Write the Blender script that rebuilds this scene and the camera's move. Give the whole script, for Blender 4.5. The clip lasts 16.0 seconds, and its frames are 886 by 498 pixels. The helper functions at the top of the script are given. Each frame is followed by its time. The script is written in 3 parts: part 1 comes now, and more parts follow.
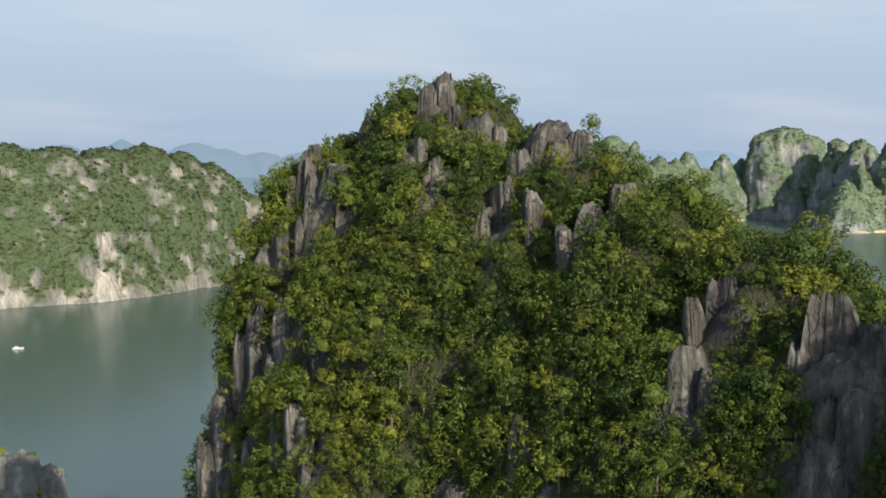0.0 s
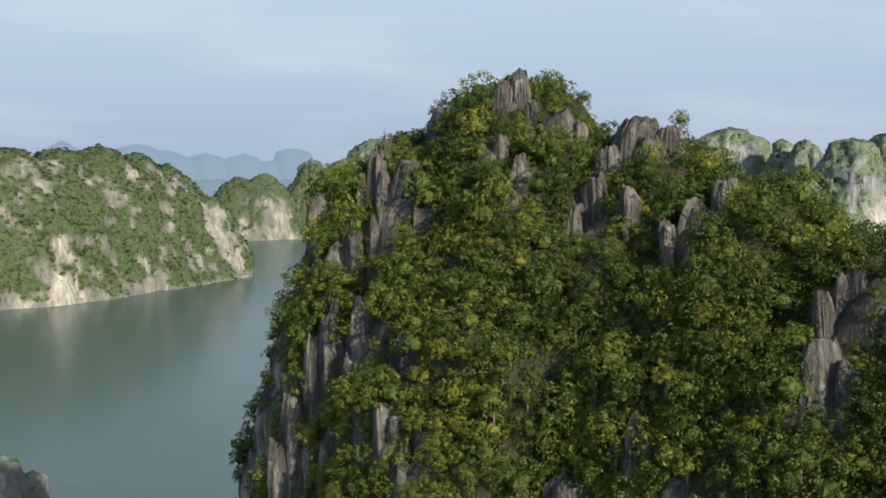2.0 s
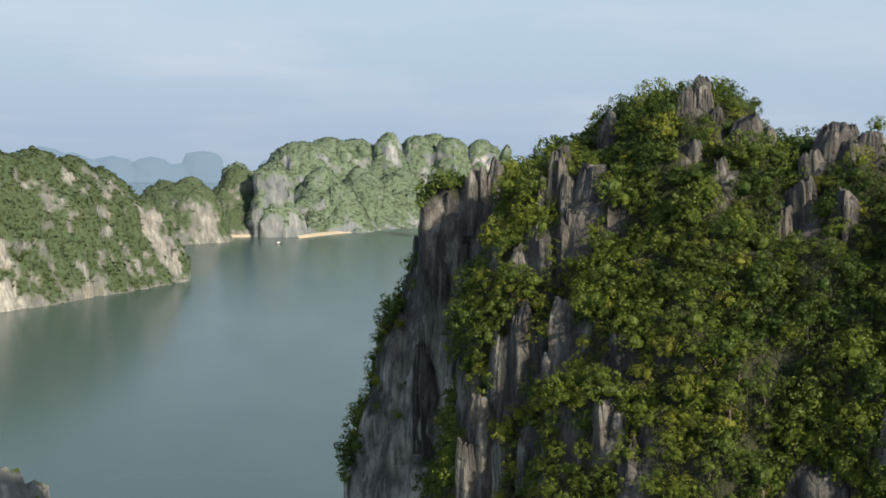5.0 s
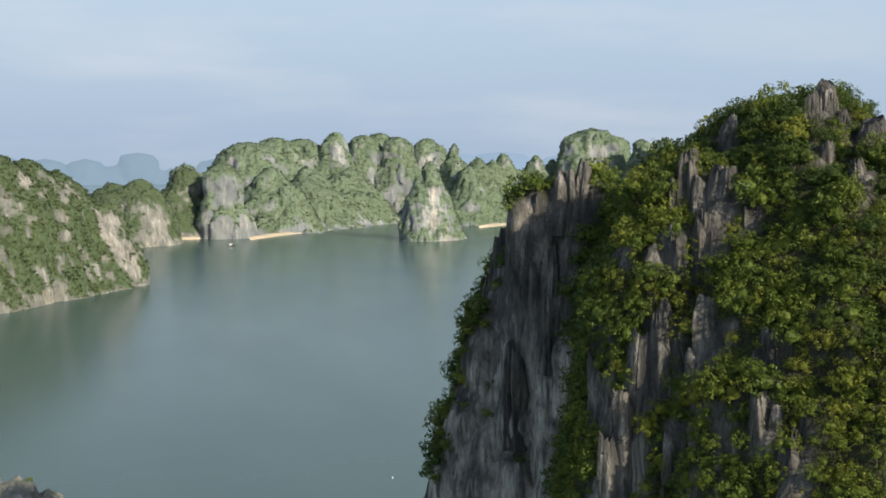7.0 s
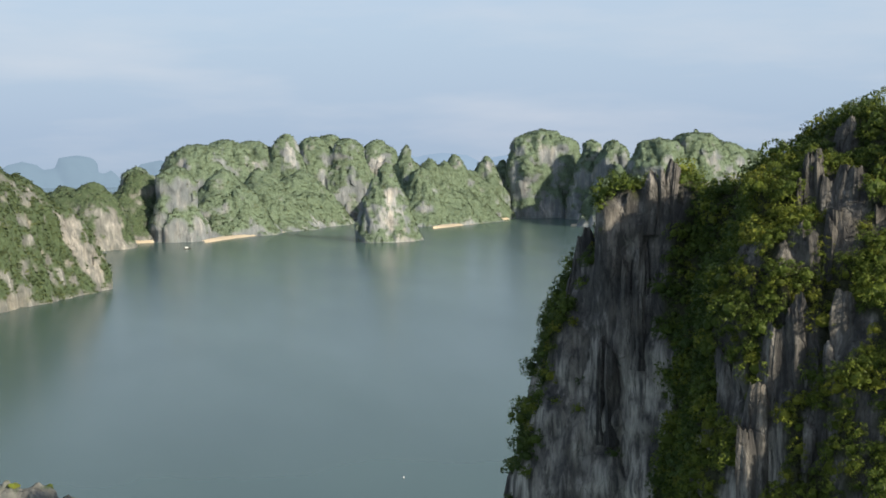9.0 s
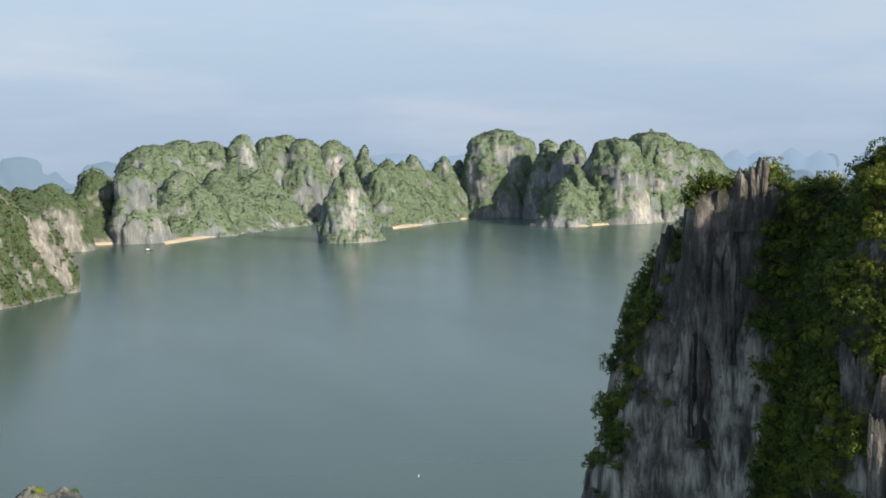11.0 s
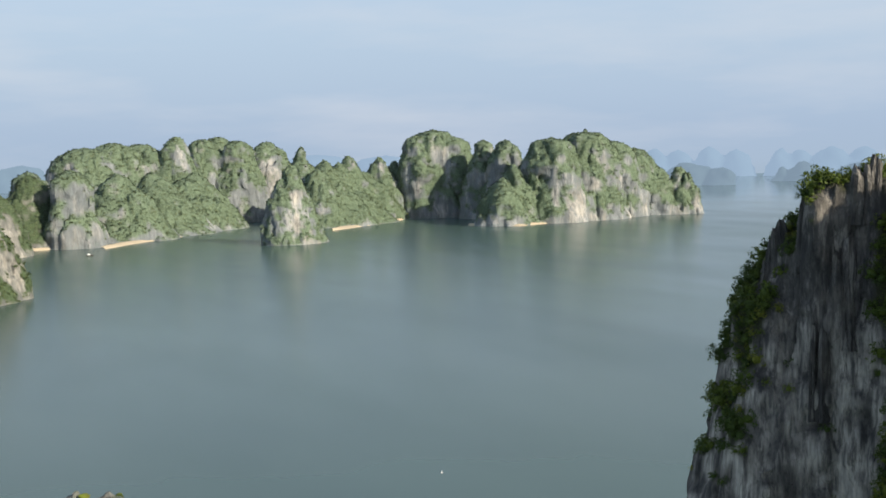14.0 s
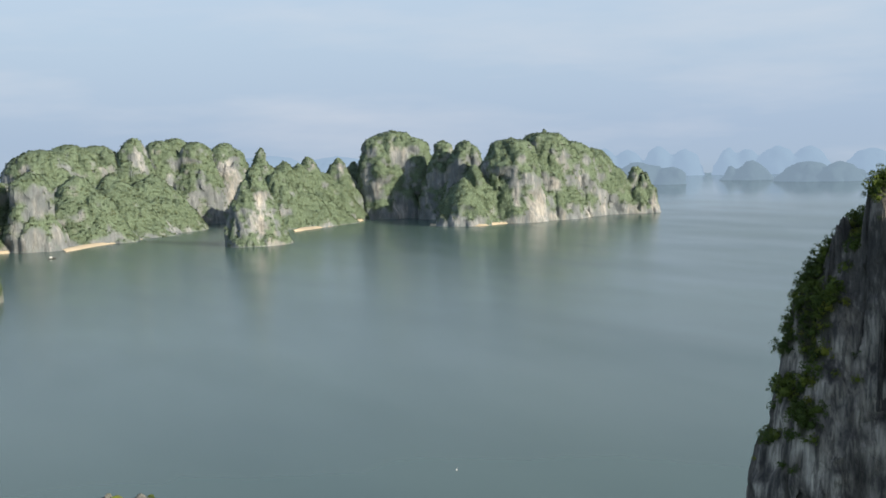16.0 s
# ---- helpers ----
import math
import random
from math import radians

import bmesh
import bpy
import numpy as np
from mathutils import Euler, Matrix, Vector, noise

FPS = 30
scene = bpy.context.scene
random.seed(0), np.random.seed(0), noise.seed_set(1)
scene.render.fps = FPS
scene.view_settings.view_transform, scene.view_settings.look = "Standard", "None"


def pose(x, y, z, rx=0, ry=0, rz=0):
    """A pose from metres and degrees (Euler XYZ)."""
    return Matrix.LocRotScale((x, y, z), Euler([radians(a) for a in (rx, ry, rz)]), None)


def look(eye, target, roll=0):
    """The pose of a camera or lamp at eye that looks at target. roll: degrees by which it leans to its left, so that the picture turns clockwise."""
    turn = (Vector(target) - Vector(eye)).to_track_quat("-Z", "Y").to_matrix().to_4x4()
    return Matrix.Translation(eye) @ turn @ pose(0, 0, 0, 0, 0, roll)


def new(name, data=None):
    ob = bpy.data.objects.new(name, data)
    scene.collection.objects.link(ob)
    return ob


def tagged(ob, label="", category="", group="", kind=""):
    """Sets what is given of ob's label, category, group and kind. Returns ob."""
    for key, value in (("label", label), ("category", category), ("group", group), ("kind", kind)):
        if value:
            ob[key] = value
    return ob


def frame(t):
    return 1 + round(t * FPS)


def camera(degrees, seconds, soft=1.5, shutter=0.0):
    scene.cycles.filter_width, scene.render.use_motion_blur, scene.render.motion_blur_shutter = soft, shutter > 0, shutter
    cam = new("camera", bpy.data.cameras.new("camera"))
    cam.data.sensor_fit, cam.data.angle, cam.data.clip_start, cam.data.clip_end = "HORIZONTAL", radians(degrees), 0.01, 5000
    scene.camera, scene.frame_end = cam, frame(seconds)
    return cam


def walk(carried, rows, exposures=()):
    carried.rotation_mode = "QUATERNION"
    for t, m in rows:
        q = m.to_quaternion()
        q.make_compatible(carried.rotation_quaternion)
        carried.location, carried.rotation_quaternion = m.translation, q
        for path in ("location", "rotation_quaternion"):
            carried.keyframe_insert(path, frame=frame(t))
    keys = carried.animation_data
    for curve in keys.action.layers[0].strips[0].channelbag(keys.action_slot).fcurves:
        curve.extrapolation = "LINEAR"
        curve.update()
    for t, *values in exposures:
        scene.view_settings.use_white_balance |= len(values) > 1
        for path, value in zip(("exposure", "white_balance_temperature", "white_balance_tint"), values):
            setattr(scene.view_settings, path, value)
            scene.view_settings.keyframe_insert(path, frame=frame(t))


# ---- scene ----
cam = camera(42.9, 16.0, 1.7)

PATH = [
    (0, (-7.016, 0.683, 96.548), (-6.872, 2.671, 96.379), 0.5),
    (0.5, (-9.789, 1.125, 96.447), (-9.622, 3.111, 96.277), 0.5),
    (1, (-12.646, 1.594, 96.315), (-12.456, 3.578, 96.147), 0.4),
    (1.5, (-16.038, 2.081, 96.128), (-15.821, 4.062, 95.961), 0.5),
    (2, (-19.559, 2.427, 96.024), (-19.314, 4.405, 95.858), 0.4),
    (2.5, (-23.669, 2.823, 95.909), (-23.394, 4.797, 95.745), 0.5),
    (3, (-27.731, 3.277, 95.857), (-27.429, 5.247, 95.694), 0.5),
    (3.5, (-32.42, 3.579, 95.864), (-32.088, 5.544, 95.702), 0.4),
    (4, (-36.911, 3.994, 95.85), (-36.554, 5.955, 95.688), 0.5),
    (6.5, (-62.441, 6.02, 96.288), (-61.946, 7.951, 96.128), -0.1),
    (7, (-67.379, 6.795, 96.418), (-66.857, 8.719, 96.256), -0.2),
    (7.5, (-72.826, 7.439, 96.501), (-72.276, 9.355, 96.339), -0.3),
    (8, (-78.028, 8.105, 96.559), (-77.453, 10.013, 96.397), -0.3),
    (8.5, (-83.325, 9.297, 96.642), (-82.722, 11.197, 96.48), -0.4),
    (9, (-88.387, 10.157, 96.65), (-87.761, 12.05, 96.489), -0.5),
    (9.5, (-93.658, 11.492, 96.64), (-93.006, 13.376, 96.479), -0.6),
    (10, (-98.509, 12.832, 96.634), (-97.835, 14.708, 96.473), -0.6),
    (12.5, (-124.278, 19.424, 96.843), (-123.491, 21.255, 96.681), -0.9),
    (13, (-129.308, 20.637, 96.892), (-128.498, 22.459, 96.73), -1.0),
    (13.5, (-134.481, 22.117, 96.964), (-133.649, 23.928, 96.802), -1.0),
    (14, (-139.378, 23.422, 97.025), (-138.525, 25.224, 96.863), -1.1),
    (14.5, (-144.594, 24.94, 97.104), (-143.718, 26.731, 96.942), -1.1),
    (15, (-149.288, 26.502, 97.13), (-148.393, 28.283, 96.968), -1.2),
    (15.5, (-154.302, 28.138, 97.357), (-153.385, 29.908, 97.195), -1.3),
    (16, (-159.372, 29.325, 97.5), (-158.436, 31.084, 97.337), -1.3),
]
walk(cam, [(t, look(eye, target, roll)) for t, eye, target, roll in PATH])

# ---- world and light ----
SUN = Vector((0.44, -0.80, 0.42)).normalized()
world = bpy.data.worlds.new("sky")
scene.world = world
world.use_nodes = True
wn, wl = world.node_tree.nodes, world.node_tree.links
wn.clear()


def wnode(kind, **values):
    n = wn.new(kind)
    for key, value in values.items():
        n.inputs[key].default_value = value
    return n


sky = wn.new("ShaderNodeTexSky")
sky.sky_type = "NISHITA"
sky.sun_disc = False
sky.sun_elevation = math.asin(SUN.z)
sky.sun_rotation = math.atan2(SUN.x, SUN.y)
sky.air_density, sky.dust_density, sky.ozone_density = 1.2, 2.5, 1.5
way = wn.new("ShaderNodeTexCoord")
split = wn.new("ShaderNodeSeparateXYZ")
wl.new(way.outputs["Generated"], split.inputs[0])
# misty air: pale blue-grey from the sea up, thinning out overhead
mist = wn.new("ShaderNodeValToRGB")
up = wnode("ShaderNodeMapRange", **{"From Min": -0.12, "From Max": 0.45})
wl.new(split.outputs["Z"], up.inputs["Value"])
wl.new(up.outputs[0], mist.inputs[0])
ramp = mist.color_ramp
ramp.elements[0].position, ramp.elements[0].color = 0.0, (0.30, 0.38, 0.43, 1)
ramp.elements[1].position, ramp.elements[1].color = 1.0, (0.44, 0.56, 0.76, 1)
for place, colour in ((0.18, (0.36, 0.455, 0.57, 1)), (0.20, (0.375, 0.475, 0.61, 1)), (0.25, (0.375, 0.48, 0.63, 1)), (0.40, (0.44, 0.555, 0.70, 1)), (0.55, (0.51, 0.62, 0.77, 1))):
    ramp.elements.new(place).color = colour
# thin streaky cloud, drawn out level
stretch = wn.new("ShaderNodeMapping")
stretch.inputs["Scale"].default_value = (2.0, 2.0, 11.0)
wl.new(way.outputs["Generated"], stretch.inputs[0])
cloud = wnode("ShaderNodeTexNoise", Scale=1.6, Detail=5.0, Roughness=0.55)
wl.new(stretch.outputs[0], cloud.inputs["Vector"])
thin = wnode("ShaderNodeMapRange", **{"From Min": 0.48, "From Max": 0.75, "To Max": 0.5})
wl.new(cloud.outputs["Fac"], thin.inputs["Value"])
veil = wn.new("ShaderNodeMix")
veil.data_type = "RGBA"
wl.new(thin.outputs[0], veil.inputs[0])
wl.new(mist.outputs[0], veil.inputs[6])
veil.inputs[7].default_value = (0.63, 0.66, 0.73, 1)
clear_air = wnode("ShaderNodeBackground", Strength=0.10)
wl.new(sky.outputs[0], clear_air.inputs[0])
misty_air = wnode("ShaderNodeBackground", Strength=0.93)
wl.new(veil.outputs[2], misty_air.inputs[0])
share = wnode("ShaderNodeMapRange", **{"From Min": 0.05, "From Max": 0.9, "To Min": 0.92, "To Max": 0.35})
wl.new(split.outputs["Z"], share.inputs["Value"])
blend = wn.new("ShaderNodeMixShader")
wl.new(share.outputs[0], blend.inputs[0])
wl.new(clear_air.outputs[0], blend.inputs[1])
wl.new(misty_air.outputs[0], blend.inputs[2])
wl.new(blend.outputs[0], wn.new("ShaderNodeOutputWorld").inputs[0])

sun = new("sun", bpy.data.lights.new("sun", "SUN"))
sun.data.energy, sun.data.angle, sun.data.color = 5.3, radians(0.8), (1.0, 0.90, 0.74)
sun.matrix_world = look(SUN * 400, (0, 0, 0))
scene.view_settings.exposure = 0.3


# ---- materials ----
def material(name):
    m = bpy.data.materials.new(name)
    m.use_nodes = True
    return m, m.node_tree.nodes, m.node_tree.links, m.node_tree.nodes["Principled BSDF"]


def noise_at(n, l, scale, stretched=(1, 1, 1), detail=5.0, rough=0.6, object_space=False):
    """Noise in metres: scale is cycles per metre, stretched per axis."""
    if object_space:
        where = n.new("ShaderNodeTexCoord").outputs["Object"]
    else:
        where = n.new("ShaderNodeNewGeometry").outputs["Position"]
    mapping = n.new("ShaderNodeMapping")
    mapping.inputs["Scale"].default_value = stretched
    l.new(where, mapping.inputs[0])
    tex = n.new("ShaderNodeTexNoise")
    tex.inputs["Scale"].default_value, tex.inputs["Detail"].default_value, tex.inputs["Roughness"].default_value = scale, detail, rough
    l.new(mapping.outputs[0], tex.inputs["Vector"])
    return tex.outputs["Fac"]


def ramp_of(n, l, source, *stops):
    r = n.new("ShaderNodeValToRGB")
    e = r.color_ramp.elements
    e[0].position, e[0].color = stops[0][0], (*stops[0][1], 1)
    e[1].position, e[1].color = stops[-1][0], (*stops[-1][1], 1)
    for place, colour in stops[1:-1]:
        e.new(place).color = (*colour, 1)
    l.new(source, r.inputs[0])
    return r.outputs[0]


def mixed(n, l, fac, a, b, how="MIX"):
    m = n.new("ShaderNodeMix")
    m.data_type, m.blend_type = "RGBA", how
    for slot, value in ((0, fac), (6, a), (7, b)):
        if isinstance(value, (int, float)):
            m.inputs[slot].default_value = value
        elif isinstance(value, tuple):
            m.inputs[slot].default_value = (*value, 1)
        else:
            l.new(value, m.inputs[slot])
    return m.outputs[2]


def ranged(n, l, source, low, high, to_low=0.0, to_high=1.0):
    m = n.new("ShaderNodeMapRange")
    for slot, value in (("From Min", low), ("From Max", high), ("To Min", to_low), ("To Max", to_high)):
        m.inputs[slot].default_value = value
    l.new(source, m.inputs["Value"])
    return m.outputs[0]


def bumped(n, l, shader, source, strength, distance):
    b = n.new("ShaderNodeBump")
    b.inputs["Strength"].default_value, b.inputs["Distance"].default_value = strength, distance
    l.new(source, b.inputs["Height"])
    l.new(b.outputs[0], shader.inputs["Normal"])


def limestone(name, pale, mid, dark, unit, warm=(0.42, 0.36, 0.27), warmth=0.25, soil=(0.030, 0.032, 0.016), washed=1.0, cracks=0.8):
    """Weathered karst: upright stains and flutes, ochre patches; undergrowth where the mesh's woods attribute says."""
    m, n, l, shader = material(name)
    broad = noise_at(n, l, 0.42 / unit, (1, 1, 0.34), 6.0, 0.62)
    streaks = noise_at(n, l, 1.7 / unit, (1, 1, 0.10), 5.0, 0.65)
    patches = noise_at(n, l, 0.22 / unit, (1, 1, 0.6), 4.0)
    stains = noise_at(n, l, 0.30 / unit, (1, 1, 0.25), 7.0, 0.7)
    grain = noise_at(n, l, 4.0 / unit, (1, 1, 0.5), 4.0, 0.7)
    both = mixed(n, l, 0.28, broad, streaks)
    colour = ramp_of(n, l, both, (0.41, dark), (0.46, tuple(0.7 * c for c in mid)), (0.54, mid), (0.585, pale))
    colour = mixed(n, l, ranged(n, l, patches, 0.52, 0.70, 0, warmth), colour, warm)
    colour = mixed(n, l, ranged(n, l, stains, 0.50, 0.60, 0, 0.8), colour, dark)
    colour = mixed(n, l, ranged(n, l, grain, 0.3, 0.7, 0.0, 0.5), colour, (0.45, 0.45, 0.45), "MULTIPLY")
    fresh = n.new("ShaderNodeAttribute")
    fresh.attribute_name = "fresh"
    bared = ramp_of(n, l, mixed(n, l, 0.55, broad, streaks), *((place, tuple(washed * c for c in tone)) for place, tone in ((0.42, (0.17, 0.165, 0.15)), (0.46, (0.32, 0.30, 0.265)), (0.52, (0.42, 0.39, 0.335)), (0.585, (0.54, 0.50, 0.43)))))
    colour = mixed(n, l, fresh.outputs["Fac"], colour, bared)
    drips = noise_at(n, l, 0.75 / unit, (1, 1, 0.13), 6.0, 0.7)
    colour = mixed(n, l, ranged(n, l, drips, 0.52, 0.60, 0, 0.65), colour, dark)
    # joints between the slabs, bent and drawn out upright
    geometry = n.new("ShaderNodeNewGeometry")
    bend = n.new("ShaderNodeTexNoise")
    bend.inputs["Scale"].default_value, bend.inputs["Detail"].default_value = 0.35 / unit, 3.0
    l.new(geometry.outputs["Position"], bend.inputs["Vector"])
    pushed = n.new("ShaderNodeVectorMath")
    pushed.operation = "MULTIPLY_ADD"
    pushed.inputs[1].default_value = (2.6 * unit, 2.6 * unit, 2.6 * unit)
    l.new(bend.outputs["Color"], pushed.inputs[0])
    l.new(geometry.outputs["Position"], pushed.inputs[2])
    flat = n.new("ShaderNodeMapping")
    flat.inputs["Scale"].default_value = (1, 1, 0.16)
    l.new(pushed.outputs[0], flat.inputs[0])
    cells = n.new("ShaderNodeTexVoronoi")
    cells.feature = "DISTANCE_TO_EDGE"
    cells.inputs["Scale"].default_value = 0.55 / unit
    l.new(flat.outputs[0], cells.inputs["Vector"])
    joint = ranged(n, l, cells.outputs["Distance"], 0.0, 0.05)
    cracked = n.new("ShaderNodeMath")
    cracked.operation = "MULTIPLY"
    l.new(ranged(n, l, joint, 0.0, 1.0, cracks, 0.0), cracked.inputs[0])
    l.new(ranged(n, l, patches, 0.42, 0.58), cracked.inputs[1])
    colour = mixed(n, l, cracked.outputs[0], colour, dark)
    attr = n.new("ShaderNodeAttribute")
    attr.attribute_name = "woods"
    ground = mixed(n, l, ranged(n, l, grain, 0.35, 0.65), soil, tuple(1.8 * c for c in soil))
    colour = mixed(n, l, attr.outputs["Fac"], colour, ground)
    l.new(colour, shader.inputs["Base Color"])
    shader.inputs["Roughness"].default_value = 0.9
    shader.inputs["Specular IOR Level"].default_value = 0.25
    bumped(n, l, shader, mixed(n, l, 0.12, mixed(n, l, 0.30, mixed(n, l, 0.4, both, drips), grain), joint), 1.0, min(1.0 * unit, 4.0))
    return m


def leafage(name, stops, through_light=0.25, rough=0.55, vary=0.4):
    """Leaves: each tree and each leaf its own green."""
    m, n, l, shader = material(name)
    info = n.new("ShaderNodeObjectInfo")
    attr = n.new("ShaderNodeAttribute")
    attr.attribute_name = "tint"
    add = n.new("ShaderNodeMath")
    add.operation = "ADD"
    l.new(ranged(n, l, info.outputs["Random"], 0.0, 1.0, -0.12, 0.12), add.inputs[0])
    l.new(attr.outputs["Fac"], add.inputs[1])
    colour = ramp_of(n, l, add.outputs[0], *stops)
    leaf = n.new("ShaderNodeNewGeometry").outputs["Random Per Island"]
    colour = mixed(n, l, 1.0, colour, ramp_of(n, l, leaf, (0.0, (1 - vary, 1 - 0.9 * vary, 1 - vary)), (0.6, (1, 1, 1)), (1.0, (1 + 0.8 * vary, 1 + 0.6 * vary, 1 + 0.1 * vary))), "MULTIPLY")
    l.new(colour, shader.inputs["Base Color"])
    shader.inputs["Roughness"].default_value = rough
    shader.inputs["Specular IOR Level"].default_value = 0.15
    glow = n.new("ShaderNodeBsdfTranslucent")
    l.new(colour, glow.inputs["Color"])
    mix = n.new("ShaderNodeMixShader")
    mix.inputs[0].default_value = through_light
    l.new(shader.outputs[0], mix.inputs[1])
    l.new(glow.outputs[0], mix.inputs[2])
    l.new(mix.outputs[0], n["Material Output"].inputs["Surface"])
    return m


def plain(name, colour, rough=0.6, metal=0.0, wear=0.15, scale=3.0):
    m, n, l, shader = material(name)
    spots = noise_at(n, l, scale, object_space=True)
    l.new(mixed(n, l, ranged(n, l, spots, 0.35, 0.75, 0, wear), colour, tuple(c * 0.35 for c in colour)), shader.inputs["Base Color"])
    shader.inputs["Roughness"].default_value, shader.inputs["Metallic"].default_value = rough, metal
    return m


ROCK = limestone("grey limestone", (0.29, 0.27, 0.24), (0.15, 0.142, 0.128), (0.050, 0.048, 0.046), 1.0, (0.26, 0.23, 0.185), 0.6, washed=1.15, cracks=0.12)
# paler copy of the limestone, its sunlit brightness put into the colour
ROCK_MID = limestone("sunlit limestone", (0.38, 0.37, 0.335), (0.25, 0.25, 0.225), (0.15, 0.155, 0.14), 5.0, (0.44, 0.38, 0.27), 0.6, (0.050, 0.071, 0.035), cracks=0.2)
# far rock and soil: haze put into base colours, paler and bluer than near
ROCK_HAZED = limestone("pale limestone", (0.38, 0.38, 0.365), (0.27, 0.29, 0.295), (0.18, 0.20, 0.205), 7.0, (0.40, 0.36, 0.29), 0.6, (0.094, 0.126, 0.080), cracks=0.15)
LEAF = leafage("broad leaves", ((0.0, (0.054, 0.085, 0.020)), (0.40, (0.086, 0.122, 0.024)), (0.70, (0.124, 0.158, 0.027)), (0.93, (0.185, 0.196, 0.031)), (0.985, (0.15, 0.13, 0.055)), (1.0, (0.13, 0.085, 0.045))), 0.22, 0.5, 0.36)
# far leaves: haze put into the greens, paler and bluer than LEAF
LEAF_HAZED = leafage("haze-tinted leaves", ((0.0, (0.114, 0.158, 0.102)), (0.5, (0.132, 0.170, 0.102)), (1.0, (0.152, 0.182, 0.100))), 0.35, 0.7, 0.05)
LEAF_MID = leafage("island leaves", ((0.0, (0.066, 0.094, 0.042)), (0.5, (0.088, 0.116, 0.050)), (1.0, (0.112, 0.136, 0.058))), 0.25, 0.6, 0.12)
BARK = plain("grey bark", (0.14, 0.11, 0.085), 0.9)
SAND = plain("pale sand", (0.52, 0.43, 0.30), 0.9, 0, 0.3, 0.05)
HULL_BLUE = plain("blue boat paint", (0.05, 0.16, 0.42), 0.4)
HULL_WHITE = plain("white boat paint", (0.75, 0.75, 0.72), 0.4)
HULL_DARK = plain("dark tarred wood", (0.06, 0.05, 0.045), 0.6)

WATER, n, l, shader = material("green sea water")
drift = noise_at(n, l, 0.006, (1.0, 0.45, 1), 3.0)
l.new(ramp_of(n, l, drift, (0.35, (0.048, 0.084, 0.074)), (0.65, (0.062, 0.102, 0.086))), shader.inputs["Base Color"])
# breeze on the near bay, glassy calm in the open channels beyond the islands
ripples = ranged(n, l, noise_at(n, l, 0.011, (1.0, 0.3, 1), 4.0), 0.35, 0.7, 0.20, 0.26)
out = n.new("ShaderNodeVectorMath")
out.operation = "LENGTH"
l.new(n.new("ShaderNodeNewGeometry").outputs["Position"], out.inputs[0])
still = n.new("ShaderNodeMath")
still.operation = "MULTIPLY"
l.new(ripples, still.inputs[0])
l.new(ranged(n, l, out.outputs["Value"], 1500, 2600, 1.0, 0.4), still.inputs[1])
l.new(still.outputs[0], shader.inputs["Roughness"])
shader.inputs["IOR"].default_value = 1.33
bumped(n, l, shader, noise_at(n, l, 0.06, (1, 1, 1), 2.0), 0.03, 0.5)

# haze of the distant islands put into emission colours, paler farther off
HAZE_GLOW = {}
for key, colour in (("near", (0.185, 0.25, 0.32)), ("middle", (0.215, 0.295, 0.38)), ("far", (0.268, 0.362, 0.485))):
    m, n, l, shader = material(f"{key} glowing haze")
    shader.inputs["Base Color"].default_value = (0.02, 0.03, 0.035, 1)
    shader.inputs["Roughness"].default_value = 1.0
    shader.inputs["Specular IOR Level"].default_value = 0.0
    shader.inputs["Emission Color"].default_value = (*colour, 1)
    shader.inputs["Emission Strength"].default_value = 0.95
    HAZE_GLOW[key] = m


# ---- shape tools ----
def hashed(i, j, k, seed):
    h = (i * 73856093) ^ (j * 19349663) ^ (k * 83492791) ^ (seed * 2654435761 & 0x7FFFFFFF)
    h = (h ^ (h >> 13)) * 1274126177 & 0x7FFFFFFF
    h = (h ^ (h >> 15)) * 668265263 & 0x7FFFFFFF
    return ((h ^ (h >> 12)) & 0xFFFF).astype(np.float32) / 65535.0


def grained(p, seed):
    """Smooth noise from -1 to 1 at rows of p."""
    base = np.floor(p).astype(np.int64)
    t = (p - base).astype(np.float32)
    t = t * t * t * (t * (t * 6 - 15) + 10)
    out = np.zeros(len(p), np.float32)
    for a in (0, 1):
        for b in (0, 1):
            for c in (0, 1):
                w = (t[:, 0] if a else 1 - t[:, 0]) * (t[:, 1] if b else 1 - t[:, 1]) * (t[:, 2] if c else 1 - t[:, 2])
                out += w * hashed(base[:, 0] + a, base[:, 1] + b, base[:, 2] + c, seed)
    return out * 2 - 1


def layered(p, seed, octaves=3):
    out, amp, total = 0, 1.0, 0.0
    for o in range(octaves):
        out = out + amp * grained(p * 2.03**o + 17.3 * o, seed + o)
        total += amp
        amp *= 0.5
    return out / total


def mesh_of(name, verts, quads, mat, attributes=None, smooth=True):
    me = bpy.data.meshes.new(name)
    verts, quads = np.asarray(verts, np.float32), np.asarray(quads, np.int32)
    k = quads.shape[1]
    me.vertices.add(len(verts))
    me.vertices.foreach_set("co", verts.ravel())
    me.loops.add(quads.size)
    me.loops.foreach_set("vertex_index", quads.ravel())
    me.polygons.add(len(quads))
    me.polygons.foreach_set("loop_start", np.arange(len(quads), dtype=np.int32) * k)
    me.polygons.foreach_set("use_smooth", np.full(len(quads), smooth))
    for key, values in (attributes or {}).items():
        me.attributes.new(key, "FLOAT", "POINT").data.foreach_set("value", np.asarray(values, np.float32))
    me.materials.append(mat)
    me.update(calc_edges=True)
    return me


